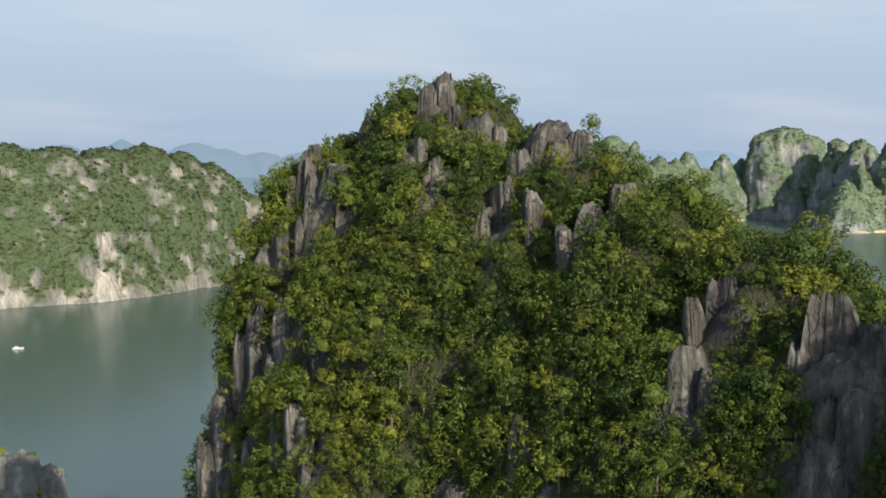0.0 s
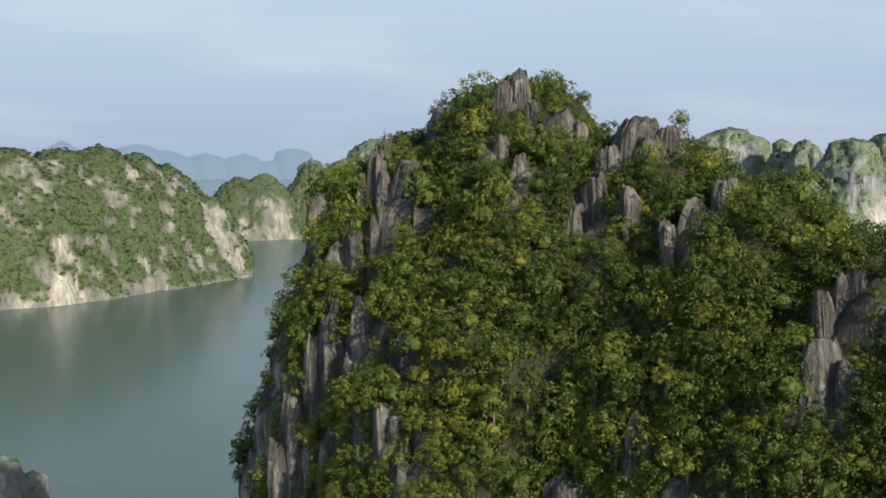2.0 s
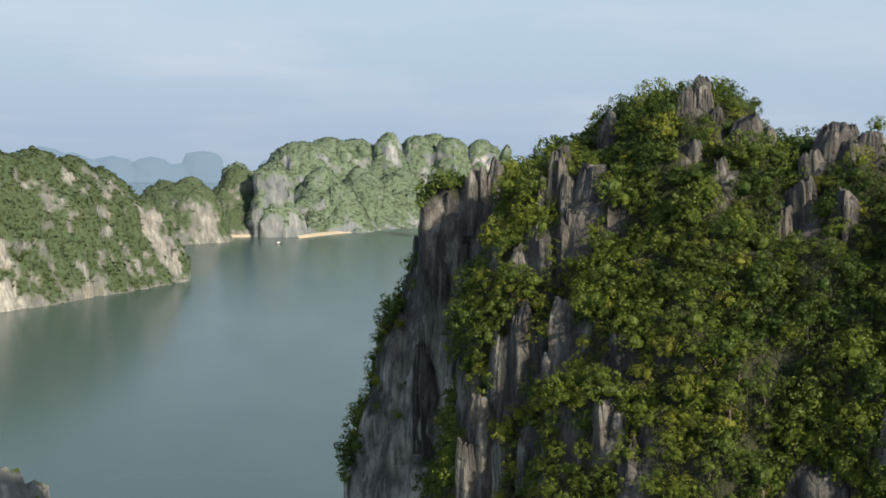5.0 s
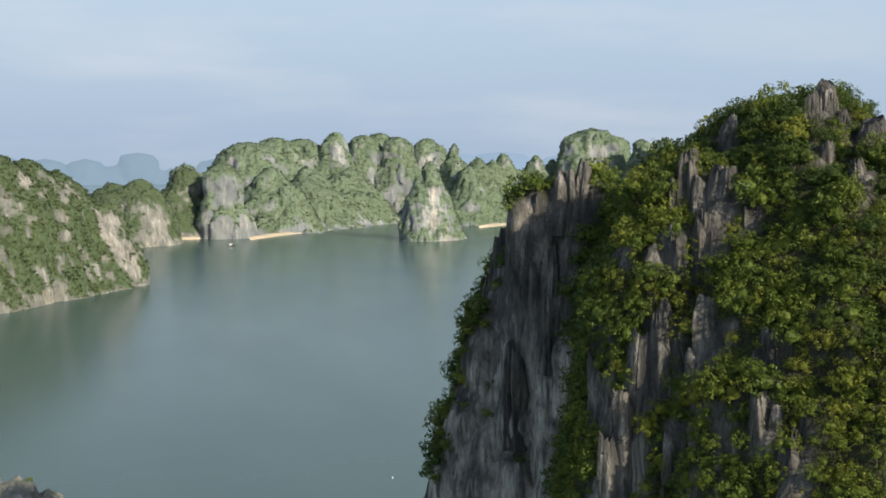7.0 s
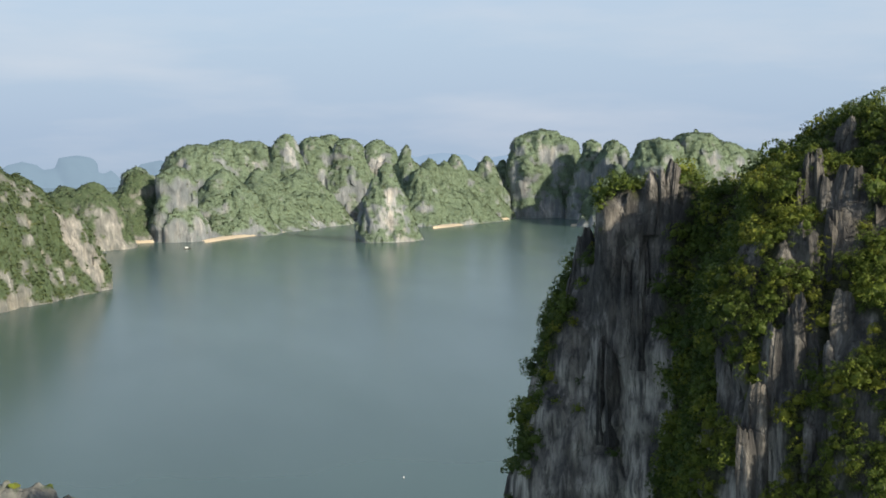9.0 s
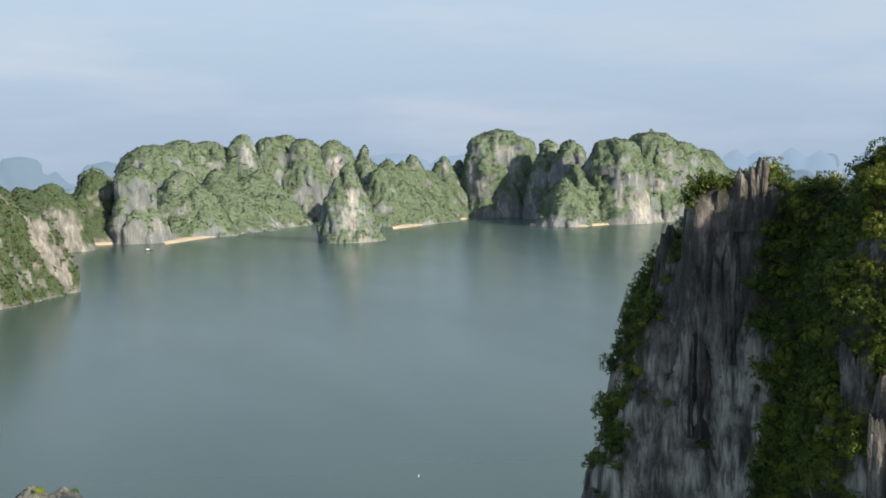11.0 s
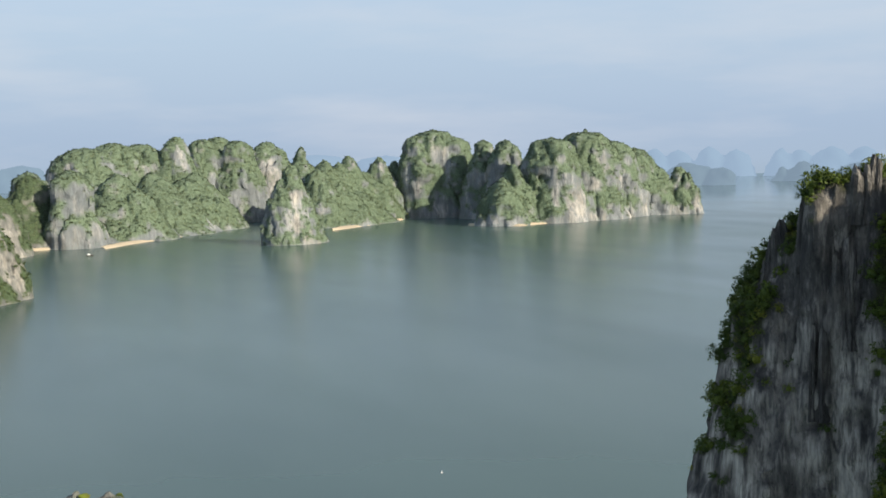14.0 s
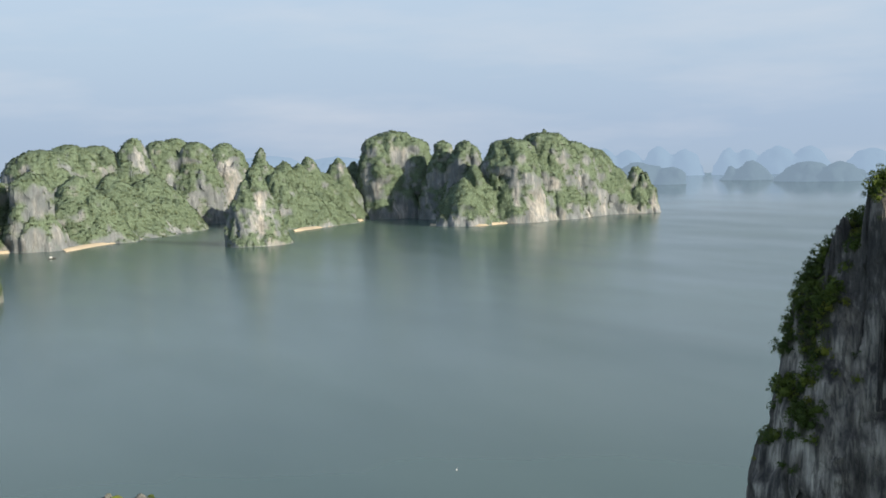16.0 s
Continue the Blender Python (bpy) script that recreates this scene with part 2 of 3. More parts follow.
def skin(f, origin, h):
    """The surface f = 0 of a grid, as quads that face where f grows."""
    s = f < 0
    c = s[:-1, :-1, :-1].astype(np.int8)
    corners = [(a, b, d) for a in (0, 1) for b in (0, 1) for d in (0, 1)]
    nx, ny, nz = (v - 1 for v in f.shape)
    for a, b, d in corners[1:]:
        c = c + s[a : a + nx, b : b + ny, d : d + nz]
    ids = np.argwhere((c > 0) & (c < 8))
    index = np.full((nx, ny, nz), -1, np.int32)
    index[tuple(ids.T)] = np.arange(len(ids))
    value = {q: f[ids[:, 0] + q[0], ids[:, 1] + q[1], ids[:, 2] + q[2]] for q in corners}
    total, count = np.zeros((len(ids), 3), np.float32), np.zeros(len(ids), np.float32)
    for q in corners:
        for axis in range(3):
            if q[axis] == 0:
                r = tuple(1 if n == axis else q[n] for n in range(3))
                cut = (value[q] < 0) != (value[r] < 0)
                t = np.where(cut, value[q] / np.where(cut, value[q] - value[r], 1), 0)
                where = np.tile(np.array(q, np.float32), (len(ids), 1))
                where[:, axis] = t
                total += where * cut[:, None]
                count += cut
    verts = np.asarray(origin, np.float32) + h * (ids + total / count[:, None])
    quads = []
    for axis in range(3):
        o1, o2 = [(1, 2), (2, 0), (0, 1)][axis]
        lo = [slice(1, -1)] * 3
        lo[axis] = slice(0, -1)
        hi = list(lo)
        hi[axis] = slice(1, None)
        a, b = s[tuple(lo)], s[tuple(hi)]
        for inside, turn in ((a & ~b, 1), (~a & b, -1)):
            e = np.argwhere(inside)
            e[:, o1] += 1
            e[:, o2] += 1
            ring = []
            for p, q in ((-1, -1), (0, -1), (0, 0), (-1, 0))[::turn]:
                cell = e.copy()
                cell[:, o1] += p
                cell[:, o2] += q
                ring.append(index[tuple(cell.T)])
            quads.append(np.stack(ring, 1))
    quads = np.concatenate(quads)
    return verts, quads[(quads >= 0).all(1)]


def karst(towers, low, high, h, blend, rough):
    """A rock built up of towers (x, y, top, radius near the top, radius at the foot, that near depth), weathered by rough()."""
    axes = [np.arange(a, b, h, dtype=np.float32) for a, b in zip(low, high)]
    f = None
    for x, y, top, near, foot, depth in towers:
        q = np.hypot(axes[0][:, None] - x, axes[1][None, :] - y)[:, :, None]
        d = (top - axes[2])[None, None, :]
        power = math.log(foot / near) / math.log(top / depth)
        g = np.where(d > 0, q - near * (np.maximum(d, 1e-3) / depth) ** power, np.hypot(q, d)).astype(np.float32)
        if f is None:
            f = g
        else:
            k = np.maximum(blend - np.abs(f - g), 0) / blend
            f = np.minimum(f, g) - k * k * blend * 0.25
    reach = 3.0 * h + rough.reach
    ids = np.argwhere(np.abs(f) < reach)
    p = np.stack([axes[n][ids[:, n]] for n in range(3)], 1)
    f[tuple(ids.T)] += rough(p)
    return skin(f, low, h)


def weather(big, small, flute, sizes, seed):
    def rough(p):
        q = p.copy()
        bend = layered(p / (2.5 * sizes[0]), seed + 50, 2)
        q[:, 0] += bend * sizes[2]
        q[:, 2] *= 0.14
        crack = (1 - np.abs(grained(q / sizes[2], seed + 20))) ** 5
        fine = 1 - np.abs(grained(q / (0.5 * sizes[2]), seed + 30))
        return big * layered(p / sizes[0], seed, 2) + small * layered(p / sizes[1], seed + 10, 3) + flute * (crack - 0.3 + 0.35 * (fine - 0.6))

    rough.reach = big + small + flute
    return rough


def facing(verts, quads):
    a, b, c, d = (verts[quads[:, n]] for n in range(4))
    n = np.cross(c - a, d - b)
    size = np.linalg.norm(n, axis=1)
    return (a + b + c + d) / 4, n / np.maximum(size, 1e-9)[:, None], size / 2


def at_corners(verts, quads, values):
    total, count = np.zeros(len(verts), np.float32), np.zeros(len(verts), np.float32)
    for n in range(4):
        np.add.at(total, quads[:, n], values)
        np.add.at(count, quads[:, n], 1)
    return total / np.maximum(count, 1)


def scattered(centres, normals, areas, chance, gap, seed):
    """Spots on the faces, no two nearer than gap."""
    rng = np.random.default_rng(seed)
    weight = areas * chance
    tries = int(3.5 * weight.sum() / gap**2)
    picks = rng.choice(len(areas), tries, p=weight / weight.sum())
    spots = centres[picks] + rng.normal(0, 0.25 * gap, (tries, 3))
    taken, kept = {}, []
    for n, p in enumerate(spots):
        key = tuple(np.floor(p / gap).astype(int))
        near = (taken.get((key[0] + a, key[1] + b, key[2] + c)) for a in (-1, 0, 1) for b in (-1, 0, 1) for c in (-1, 0, 1))
        if all(q is None or ((spots[q] - p) ** 2).sum() > gap * gap for q in near):
            taken[key] = n
            kept.append(n)
    kept = np.array(kept)
    return spots[kept], normals[picks[kept]]


def strewn(centres, normals, areas, chance, gap, seed):
    """Many spots on the faces, one at most in each cell of the gap's size."""
    rng = np.random.default_rng(seed)
    weight = areas * chance
    tries = int(2.5 * weight.sum() / gap**2)
    picks = rng.choice(len(areas), tries, p=weight / weight.sum())
    spots = centres[picks] + rng.normal(0, 0.3 * gap, (tries, 3))
    keys = np.floor(spots / gap).astype(np.int64) @ np.array([1, 100003, 10000600009])
    kept = np.unique(keys, return_index=True)[1]
    return spots[kept], normals[picks[kept]]


def cube_ball(cuts):
    verts, quads, lookup = [], [], {}
    for axis in range(3):
        for side in (-1, 1):
            for a in range(cuts):
                for b in range(cuts):
                    ring = []
                    for p, q in ((a, b), (a + 1, b), (a + 1, b + 1), (a, b + 1))[::side]:
                        v = [0, 0, 0]
                        v[axis], v[(axis + 1) % 3], v[(axis + 2) % 3] = side, 2 * p / cuts - 1, 2 * q / cuts - 1
                        key = tuple(round(c, 4) for c in v)
                        if key not in lookup:
                            lookup[key] = len(verts)
                            verts.append(v / np.linalg.norm(v))
                        ring.append(lookup[key])
                    quads.append(ring)
    return np.array(verts), np.array(quads)


BALL = cube_ball(2)


def crown_shape(seed, lumps, leaves, leaf, spread=1.0, core=0.78):
    """A crown about 2 m across round the origin: leafy lumps over an uneven dome with gaps between, each leaf a small bent blade."""
    rng = np.random.default_rng(seed)
    skew = rng.uniform(-0.16, 0.16, 2)
    verts = [BALL[0] * core * rng.uniform(0.75, 1.05, (len(BALL[0]), 1)) * (0.8, 0.8, 0.75)]
    quads = [BALL[1][:, (0, 1, 2)], BALL[1][:, (0, 2, 3)]]
    count = len(BALL[0])
    for n in range(lumps):
        z = 0.97 - 1.55 * (n + 0.5) / lumps + rng.uniform(-0.10, 0.10)
        a, r = n * 2.4 + rng.uniform(0, 0.9), 0.78 * math.sqrt(max(0.04, 1 - z * z)) * spread * rng.uniform(0.72, 1.12)
        centre = np.array([r * math.cos(a) + skew[0] * z, r * math.sin(a) + skew[1] * z, 0.80 * z * rng.uniform(0.85, 1.12)])
        radius = rng.uniform(0.22, 0.40)
        ways = rng.normal(0, 1, (leaves, 3)) + 0.55 * centre
        ways[:, 2] += 0.30
        ways /= np.linalg.norm(ways, axis=1)[:, None]
        root = centre + ways * (radius * rng.uniform(0.55, 1.15, (leaves, 1))) * (1, 1, 0.85)
        face = ways + rng.normal(0, 0.36, (leaves, 3))
        along = np.cross(face, rng.normal(0, 1, (leaves, 3)))
        along /= np.linalg.norm(along, axis=1)[:, None]
        face /= np.linalg.norm(face, axis=1)[:, None]
        side = np.cross(face, along)
        size = leaf * rng.uniform(0.6, 1.35, (leaves, 1))
        blade = np.stack([root - along * size, root + side * size * 0.8, root + along * size - face * size * 0.2], 1)
        verts.append(blade.reshape(-1, 3))
        quads.append(np.arange(leaves * 3).reshape(-1, 3) + count)
        count += leaves * 3
    return np.concatenate(verts), np.concatenate(quads)


def canopy_normals(shapes, ups, count):
    """Normals of a closed canopy: those of the slope, a little domed over each crown."""
    out = np.concatenate([up + 0.45 * shapes[n % len(shapes)][0] for n, up in zip(range(count), ups)])
    return out / np.linalg.norm(out, axis=1)[:, None]


def joined_crowns(shapes, spots, sizes, seed, flat=0.95, tones=None):
    """Many crowns as one mesh: verts, faces and each crown's tint."""
    rng = np.random.default_rng(seed)
    verts, quads, tints, count = [], [], [], 0
    for n, (p, size) in enumerate(zip(spots, sizes)):
        v, q = shapes[n % len(shapes)]
        a = rng.uniform(0, 6.283)
        c, s = math.cos(a) * size, math.sin(a) * size
        moved = v @ np.array([[c, s, 0], [-s, c, 0], [0, 0, size * flat * rng.uniform(0.8, 1.2)]]) + p
        verts.append(moved.astype(np.float32))
        quads.append(q + count)
        tints.append(np.full(len(v), rng.uniform(0, 1) if tones is None else tones[n], np.float32))
        count += len(v)
    return np.concatenate(verts), np.concatenate(quads), np.concatenate(tints)


# ---- the sea ----
bm = bmesh.new()
ring = [bm.verts.new((7000 * math.cos(a * math.pi / 32), 1500 + 7000 * math.sin(a * math.pi / 32), 0)) for a in range(64)]
bm.faces.new(ring)
me = bpy.data.meshes.new("water")
bm.to_mesh(me)
me.materials.append(WATER)
tagged(new("water", me), "calm grey-green sea with soft reflections", "sea", kind="structure")

# ---- the near peak ----
PEAK = (
    (0.8, 112.0, 101.9, 10.8, 30.0, 12), (-3.2, 118.0, 100.9, 7.8, 22.0, 12), (-8.2, 117.2, 96.6, 9.2, 19.0, 12), (-10.2, 115.0, 91.0, 9.0, 16.5, 12), (-7.5, 105.5, 86.0, 8.2, 18.0, 12), (-7.0, 122.5, 97.2, 7.6, 17.0, 12), (0.0, 123.0, 102.0, 8.2, 22.0, 12),
    (3.5, 104.0, 97.6, 11.3, 37.0, 12), (12.0, 97.0, 96.4, 11.0, 32.0, 12), (17.0, 87.0, 93.6, 11.0, 30.0, 12), (8.6, 103.0, 96.8, 6.0, 20.0, 12),
    # (37, 43) and (44, 28): unseen towers, added to shade the right-hand slope
    (21.0, 77.0, 90.2, 10.4, 28.0, 12), (23.6, 69.0, 87.0, 9.4, 26.0, 12), (29.0, 59.0, 82.0, 9.0, 26.0, 12), (37.0, 43.0, 97.0, 8.0, 26.0, 12), (44.0, 28.0, 86.0, 10.0, 26.0, 12),
    (-2.0, 133.0, 91.5, 9.0, 22.0, 12), (5.0, 111.5, 102.0, 7.4, 24.0, 12), (-8.5, 150.0, 93.4, 6.6, 10.5, 12), (-14.4, 151.6, 92.6, 4.7, 6.6, 12), (-3.5, 141.0, 92.6, 7.0, 14.0, 12), (-13.5, 159.6, 86.6, 6.4, 15.0, 12), (-20.0, 157.0, 75.0, 5.0, 15.0, 12), (-16.5, 163.5, 79.0, 5.6, 18.0, 12),
    (8.0, 150.0, 84.0, 14.0, 32.0, 12), (16.0, 118.0, 86.0, 14.0, 36.0, 12),
)


def peak_woods(p, n):
    """How wooded the near peak is at places p with normals n: thick woods on the south side and in the gully, ribs of bare rock on the sheer west side and the butte."""
    q = p * np.array([1 / 2.8, 1 / 2.8, 1 / 12.0])
    value = 0.85 * n[:, 2] + 0.75 * layered(q, 71, 3) + 0.25 * layered(p / 1.7, 75, 2)
    limit = np.full(len(p), -0.55)
    west = (p[:, 0] < np.interp(p[:, 1], (88, 100, 112), (-5, -9, -12))) & (p[:, 1] < 121)
    limit[west] = np.interp(p[west, 2], (80, 87), (-0.16, -0.28))
    gully = (p[:, 1] > 121) & (p[:, 1] < 145) & (p[:, 0] > -13)
    limit[(p[:, 1] > 119) & (p[:, 1] < 145)] = -0.45
    butte = (p[:, 1] > 138) & ~gully
    limit[butte] = np.interp(p[butte, 2], (84, 93), (0.62, 0.0))
    limit[butte & (p[:, 1] > 156)] = np.interp(p[butte & (p[:, 1] > 156), 2], (58, 66, 84), (0.40, -0.02, 0.30))
    return value - limit


# outcrops: x, y, foot z, width, depth, height, turn
CREST_ROCKS = (
    (0.7, 108.3, 99.9, 2.6, 2.2, 4.1, -1), (-0.9, 108.4, 99.9, 2.0, 1.8, 3.0, -23), (1.4, 106.7, 98.0, 1.2, 1.3, 3.1, 7), (3.6, 104.0, 94.6, 4.4, 3.4, 5.7, 9), (5.9, 106.8, 96.4, 2.1, 1.9, 2.8, 24),
    (8.5, 97.2, 94.6, 4.6, 3.0, 4.7, -20), (11.4, 95.8, 95.0, 3.2, 2.4, 3.6, -17), (-2.1, 104.8, 94.6, 2.1, 1.9, 3.2, -23), (-6.4, 115.6, 97.0, 2.3, 1.9, 3.6, -40),
    (-12.6, 112.8, 90.6, 2.6, 2.3, 6.6, -43), (-10.0, 110.4, 87.8, 4.4, 3.4, 7.9, -34), (-11.8, 108.8, 86.0, 2.9, 2.4, 5.2, -19), (-8.2, 106.5, 88.4, 1.6, 1.6, 4.0, -45), (-14.7, 111.8, 84.6, 4.2, 3.1, 5.0, -46),
)
FACE_ROCKS = (
    (4.6, 95.6, 89.0, 3.5, 2.8, 5.3, -40), (6.5, 92.1, 89.8, 2.2, 1.9, 3.8, -45), (10.0, 87.0, 87.2, 2.8, 2.4, 5.3, -50), (12.8, 87.6, 90.2, 2.8, 2.3, 4.2, -50), (-0.6, 100.3, 91.6, 2.4, 2.0, 4.5, -45),
    (16.7, 73.5, 84.0, 3.4, 2.7, 4.4, -45), (14.4, 71.7, 78.3, 3.9, 3.0, 5.9, -45), (18.7, 71.4, 84.2, 1.7, 1.7, 3.0, -22), (21.8, 66.6, 80.6, 4.0, 3.2, 7.4, -35), (23.2, 65.2, 81.0, 2.2, 1.9, 6.0, -12),
    (21.8, 63.5, 78.9, 3.6, 2.8, 4.4, -20), (19.6, 63.0, 75.5, 3.9, 3.1, 5.2, -34),
)
LOW_ROCKS = ((4.6, 80.7, 72.2, 2.4, 2.0, 5.3, -50), (1.1, 84.4, 67.2, 5.4, 3.4, 4.6, -50), (6.6, 76.8, 69.8, 3.7, 2.9, 4.5, -45), (-10.3, 98.9, 75.4, 3.3, 2.6, 4.9, -51), (-12.2, 97.2, 68.8, 2.6, 2.2, 6.2, -55), (-11.3, 93.5, 63.0, 3.2, 2.8, 8.8, -54))
WEST_RIBS = (
    (-16.3, 108.5, 74, 2.7, 1.9, 7.6, -22), (-13.5, 105.2, 71.5, 4.4, 2.8, 10.6, -22), (-19.9, 110.9, 58, 4.4, 2.9, 14.6, -22), (-18.5, 110.9, 71, 3.5, 2.4, 8, -22), (-16.3, 105.8, 65, 3.1, 2.1, 6.6, -22),
    (-13.8, 101.4, 68.5, 3, 2, 5.9, -22), (-16.8, 116.5, 84.6, 4.4, 2.6, 3.4, -22), (-17.8, 114.1, 81.6, 2.1, 1.6, 4.2, -22), (-20.6, 115.1, 67, 2.2, 1.7, 8.4, -22),
)
BUTTE_ROCKS = (
    (-10.9, 146.4, 89.4, 2.3, 2.2, 6.6, -30), (-13.2, 147.6, 88.6, 2.6, 2.4, 5.9, -40), (-15.6, 150.2, 87.0, 2.3, 2.2, 5.6, -50), (-17.0, 158.6, 79.6, 2.8, 2.8, 6.6, -70), (-18.6, 160.0, 77.4, 2.0, 2.2, 6.0, -60),
    (-15.6, 147.4, 72.0, 2.8, 2.4, 13.0, -55), (-18.4, 149.2, 62.0, 2.8, 2.6, 16.0, -70),
)
ROCKS = CREST_ROCKS + FACE_ROCKS + LOW_ROCKS + WEST_RIBS + BUTTE_ROCKS


def blade(rng, seed, width, depth, height, around, rows):
    """One upright limestone blade: angular in plan, grooved down its sides, broken off slanting at the top."""
    corners = rng.uniform(0.05, 0.7, 7) + np.arange(7) * 2 * math.pi / 7
    reach = rng.uniform(0.75, 1.1, 7)
    a = np.linspace(0, 2 * math.pi, around, endpoint=False)
    px = np.interp(a, np.r_[corners, corners[0] + 2 * math.pi], np.r_[reach * np.cos(corners), reach[0] * math.cos(corners[0])], period=None)
    py = np.interp(a, np.r_[corners, corners[0] + 2 * math.pi], np.r_[reach * np.sin(corners), reach[0] * math.sin(corners[0])], period=None)
    first = a < corners[0]
    t = (a[first] + 2 * math.pi - corners[-1]) / (corners[0] + 2 * math.pi - corners[-1])
    px[first] = reach[-1] * np.cos(corners[-1]) * (1 - t) + reach[0] * np.cos(corners[0]) * t
    py[first] = reach[-1] * np.sin(corners[-1]) * (1 - t) + reach[0] * np.sin(corners[0]) * t
    groove = np.abs(grained(np.stack([np.cos(a) * 4.2 + seed, np.sin(a) * 4.2, np.full(around, 0.3)], 1), seed)) ** 0.6
    slant = rng.uniform(-0.09, 0.09, 2)
    lean = rng.uniform(-0.09, 0.09, 2)
    verts = []
    for r in range(rows + 1):
        t = r / rows
        drift = grained(np.stack([np.cos(a) * 1.3, np.sin(a) * 1.3, np.full(around, t * 3.0 + seed)], 1), seed + 5)
        band = grained(np.array([[seed * 0.3, 0.7, t * height * 0.8]]), seed + 13)[0]
        size = (1.06 - 0.10 * t - 0.34 * t**8 + 0.09 * band) * (0.86 + 0.20 * groove) + 0.16 * drift
        jag = 0.05 * grained(np.stack([np.cos(a) * 4, np.sin(a) * 4, np.full(around, seed * 0.7)], 1), seed + 9)
        z = height * t * (1 + t * t * (slant[0] * px + slant[1] * py + jag))
        verts.append(np.stack([px * size * width / 2 + lean[0] * z, py * size * depth / 2 + lean[1] * z, z], 1))
    quads = [[r * around + n, r * around + (n + 1) % around, (r + 1) * around + (n + 1) % around, (r + 1) * around + n] for r in range(rows) for n in range(around)]
    top = rows * around
    quads += [[top + n, top + n + 1, top + around - 2 - n, top + around - 1 - n] for n in range(around // 2 - 1)]
    return np.concatenate(verts), np.array(quads)


def outcrop_mesh(seed, width, depth, height, blades=4, around=44, rows=11):
    """A broken limestone outcrop standing on the origin: one fluted main block and lower ones leaning against it."""
    rng = np.random.default_rng(seed)
    verts, quads, count = [], [], 0
    for n in range(blades):
        if n == 0:
            wide, deep, tall, u, v0 = 0.95 * width, depth, height, rng.uniform(-0.08, 0.08), 0.0
        else:
            side = -1 if n % 2 else 1
            wide, deep, tall = width * rng.uniform(0.45, 0.65), depth * rng.uniform(0.6, 0.9), height * rng.uniform(0.60, 0.92)
            u, v0 = side * rng.uniform(0.22, 0.42), rng.uniform(-0.30, 0.05)
        v, q = blade(rng, seed * 7 + n, wide, deep, tall, around, rows)
        verts.append(v + (u * width, v0 * depth, 0))
        quads.append(q + count)
        count += len(v)
    return np.concatenate(verts), np.concatenate(quads)


def in_outcrop(p, grow=0.0):
    hit = np.zeros(len(p), bool)
    for x, y, z, w, d, h, turn in ROCKS:
        c, s = math.cos(radians(turn)), math.sin(radians(turn))
        dx, dy = p[:, 0] - x, p[:, 1] - y
        u, v = c * dx + s * dy, -s * dx + c * dy
        hit |= (np.abs(u) < 0.45 * w + grow) & (v < d / 2 + grow) & (v > -d / 2 - grow - 0.8) & (p[:, 2] > z + 0.3) & (p[:, 2] < z + 0.85 * h)
    return hit


verts, quads = karst(PEAK, (-50, 0, -3), (72, 186, 106), 0.6, 2.2, weather(1.3, 1.0, 1.6, (9.0, 3.2, 3.6), 5))
centres, normals, areas = facing(verts, quads)
woody = peak_woods(centres, normals)
cover = np.clip(woody * 6, 0, 1) * ~in_outcrop(centres, 0.1)
# slabs washed pale low on the sheer west side
washed = np.clip(2.5 * layered(centres / np.array([2.4, 2.4, 11.0]), 91, 3) + 0.30 + 0.25 * (centres[:, 1] > 138), 0, 1) * np.clip((76 - centres[:, 2]) / 12, 0, 1) * np.clip(1 - 2 * normals[:, 2], 0, 1)
island = tagged(new("limestone_peak", mesh_of("limestone_peak", verts, quads, ROCK, {"woods": at_corners(verts, quads, cover), "fresh": at_corners(verts, quads, washed)}, smooth=False)), "steep grey limestone island with thick green scrub and bare cliffs", "island")
for n, (x, y, z, w, d, h, turn) in enumerate(ROCKS):
    sunk = 1.2 + 0.25 * h
    v, q = outcrop_mesh(n + 2, 1.08 * w, 1.2 * d, 0.94 * h + sunk, 2 if w < 2.4 else 3)
    rock = new("outcrop", mesh_of("outcrop", v, q, ROCK, smooth=False))
    rock.parent = island
    inward = d * (0.42 if (x, y, z, w, d, h, turn) in FACE_ROCKS[:5] else 0.16)
    rock.matrix_world = pose(x - inward * math.sin(radians(turn)), y + inward * math.cos(radians(turn)), z - sunk, 0, 0, turn)

# trees of the near peak
SHAPES = [crown_shape(s, 19, 34, 0.086, 1.0 + 0.08 * (s % 3), 0.56) for s in range(8)]
LOOSE = [crown_shape(30 + s, 14, 16, 0.136, 1.0 + 0.08 * (s % 3), 0.60) for s in range(6)]


def clump_shape(seed, cuts):
    """A tree top far off: one uneven leafy clump."""
    rng = np.random.default_rng(seed)
    v, q = cube_ball(cuts)
    return v * rng.uniform(0.62, 1.15, (len(v), 1)) * (1, 1, 0.85), q


SIMPLE = [clump_shape(40 + s, 2) for s in range(9)]


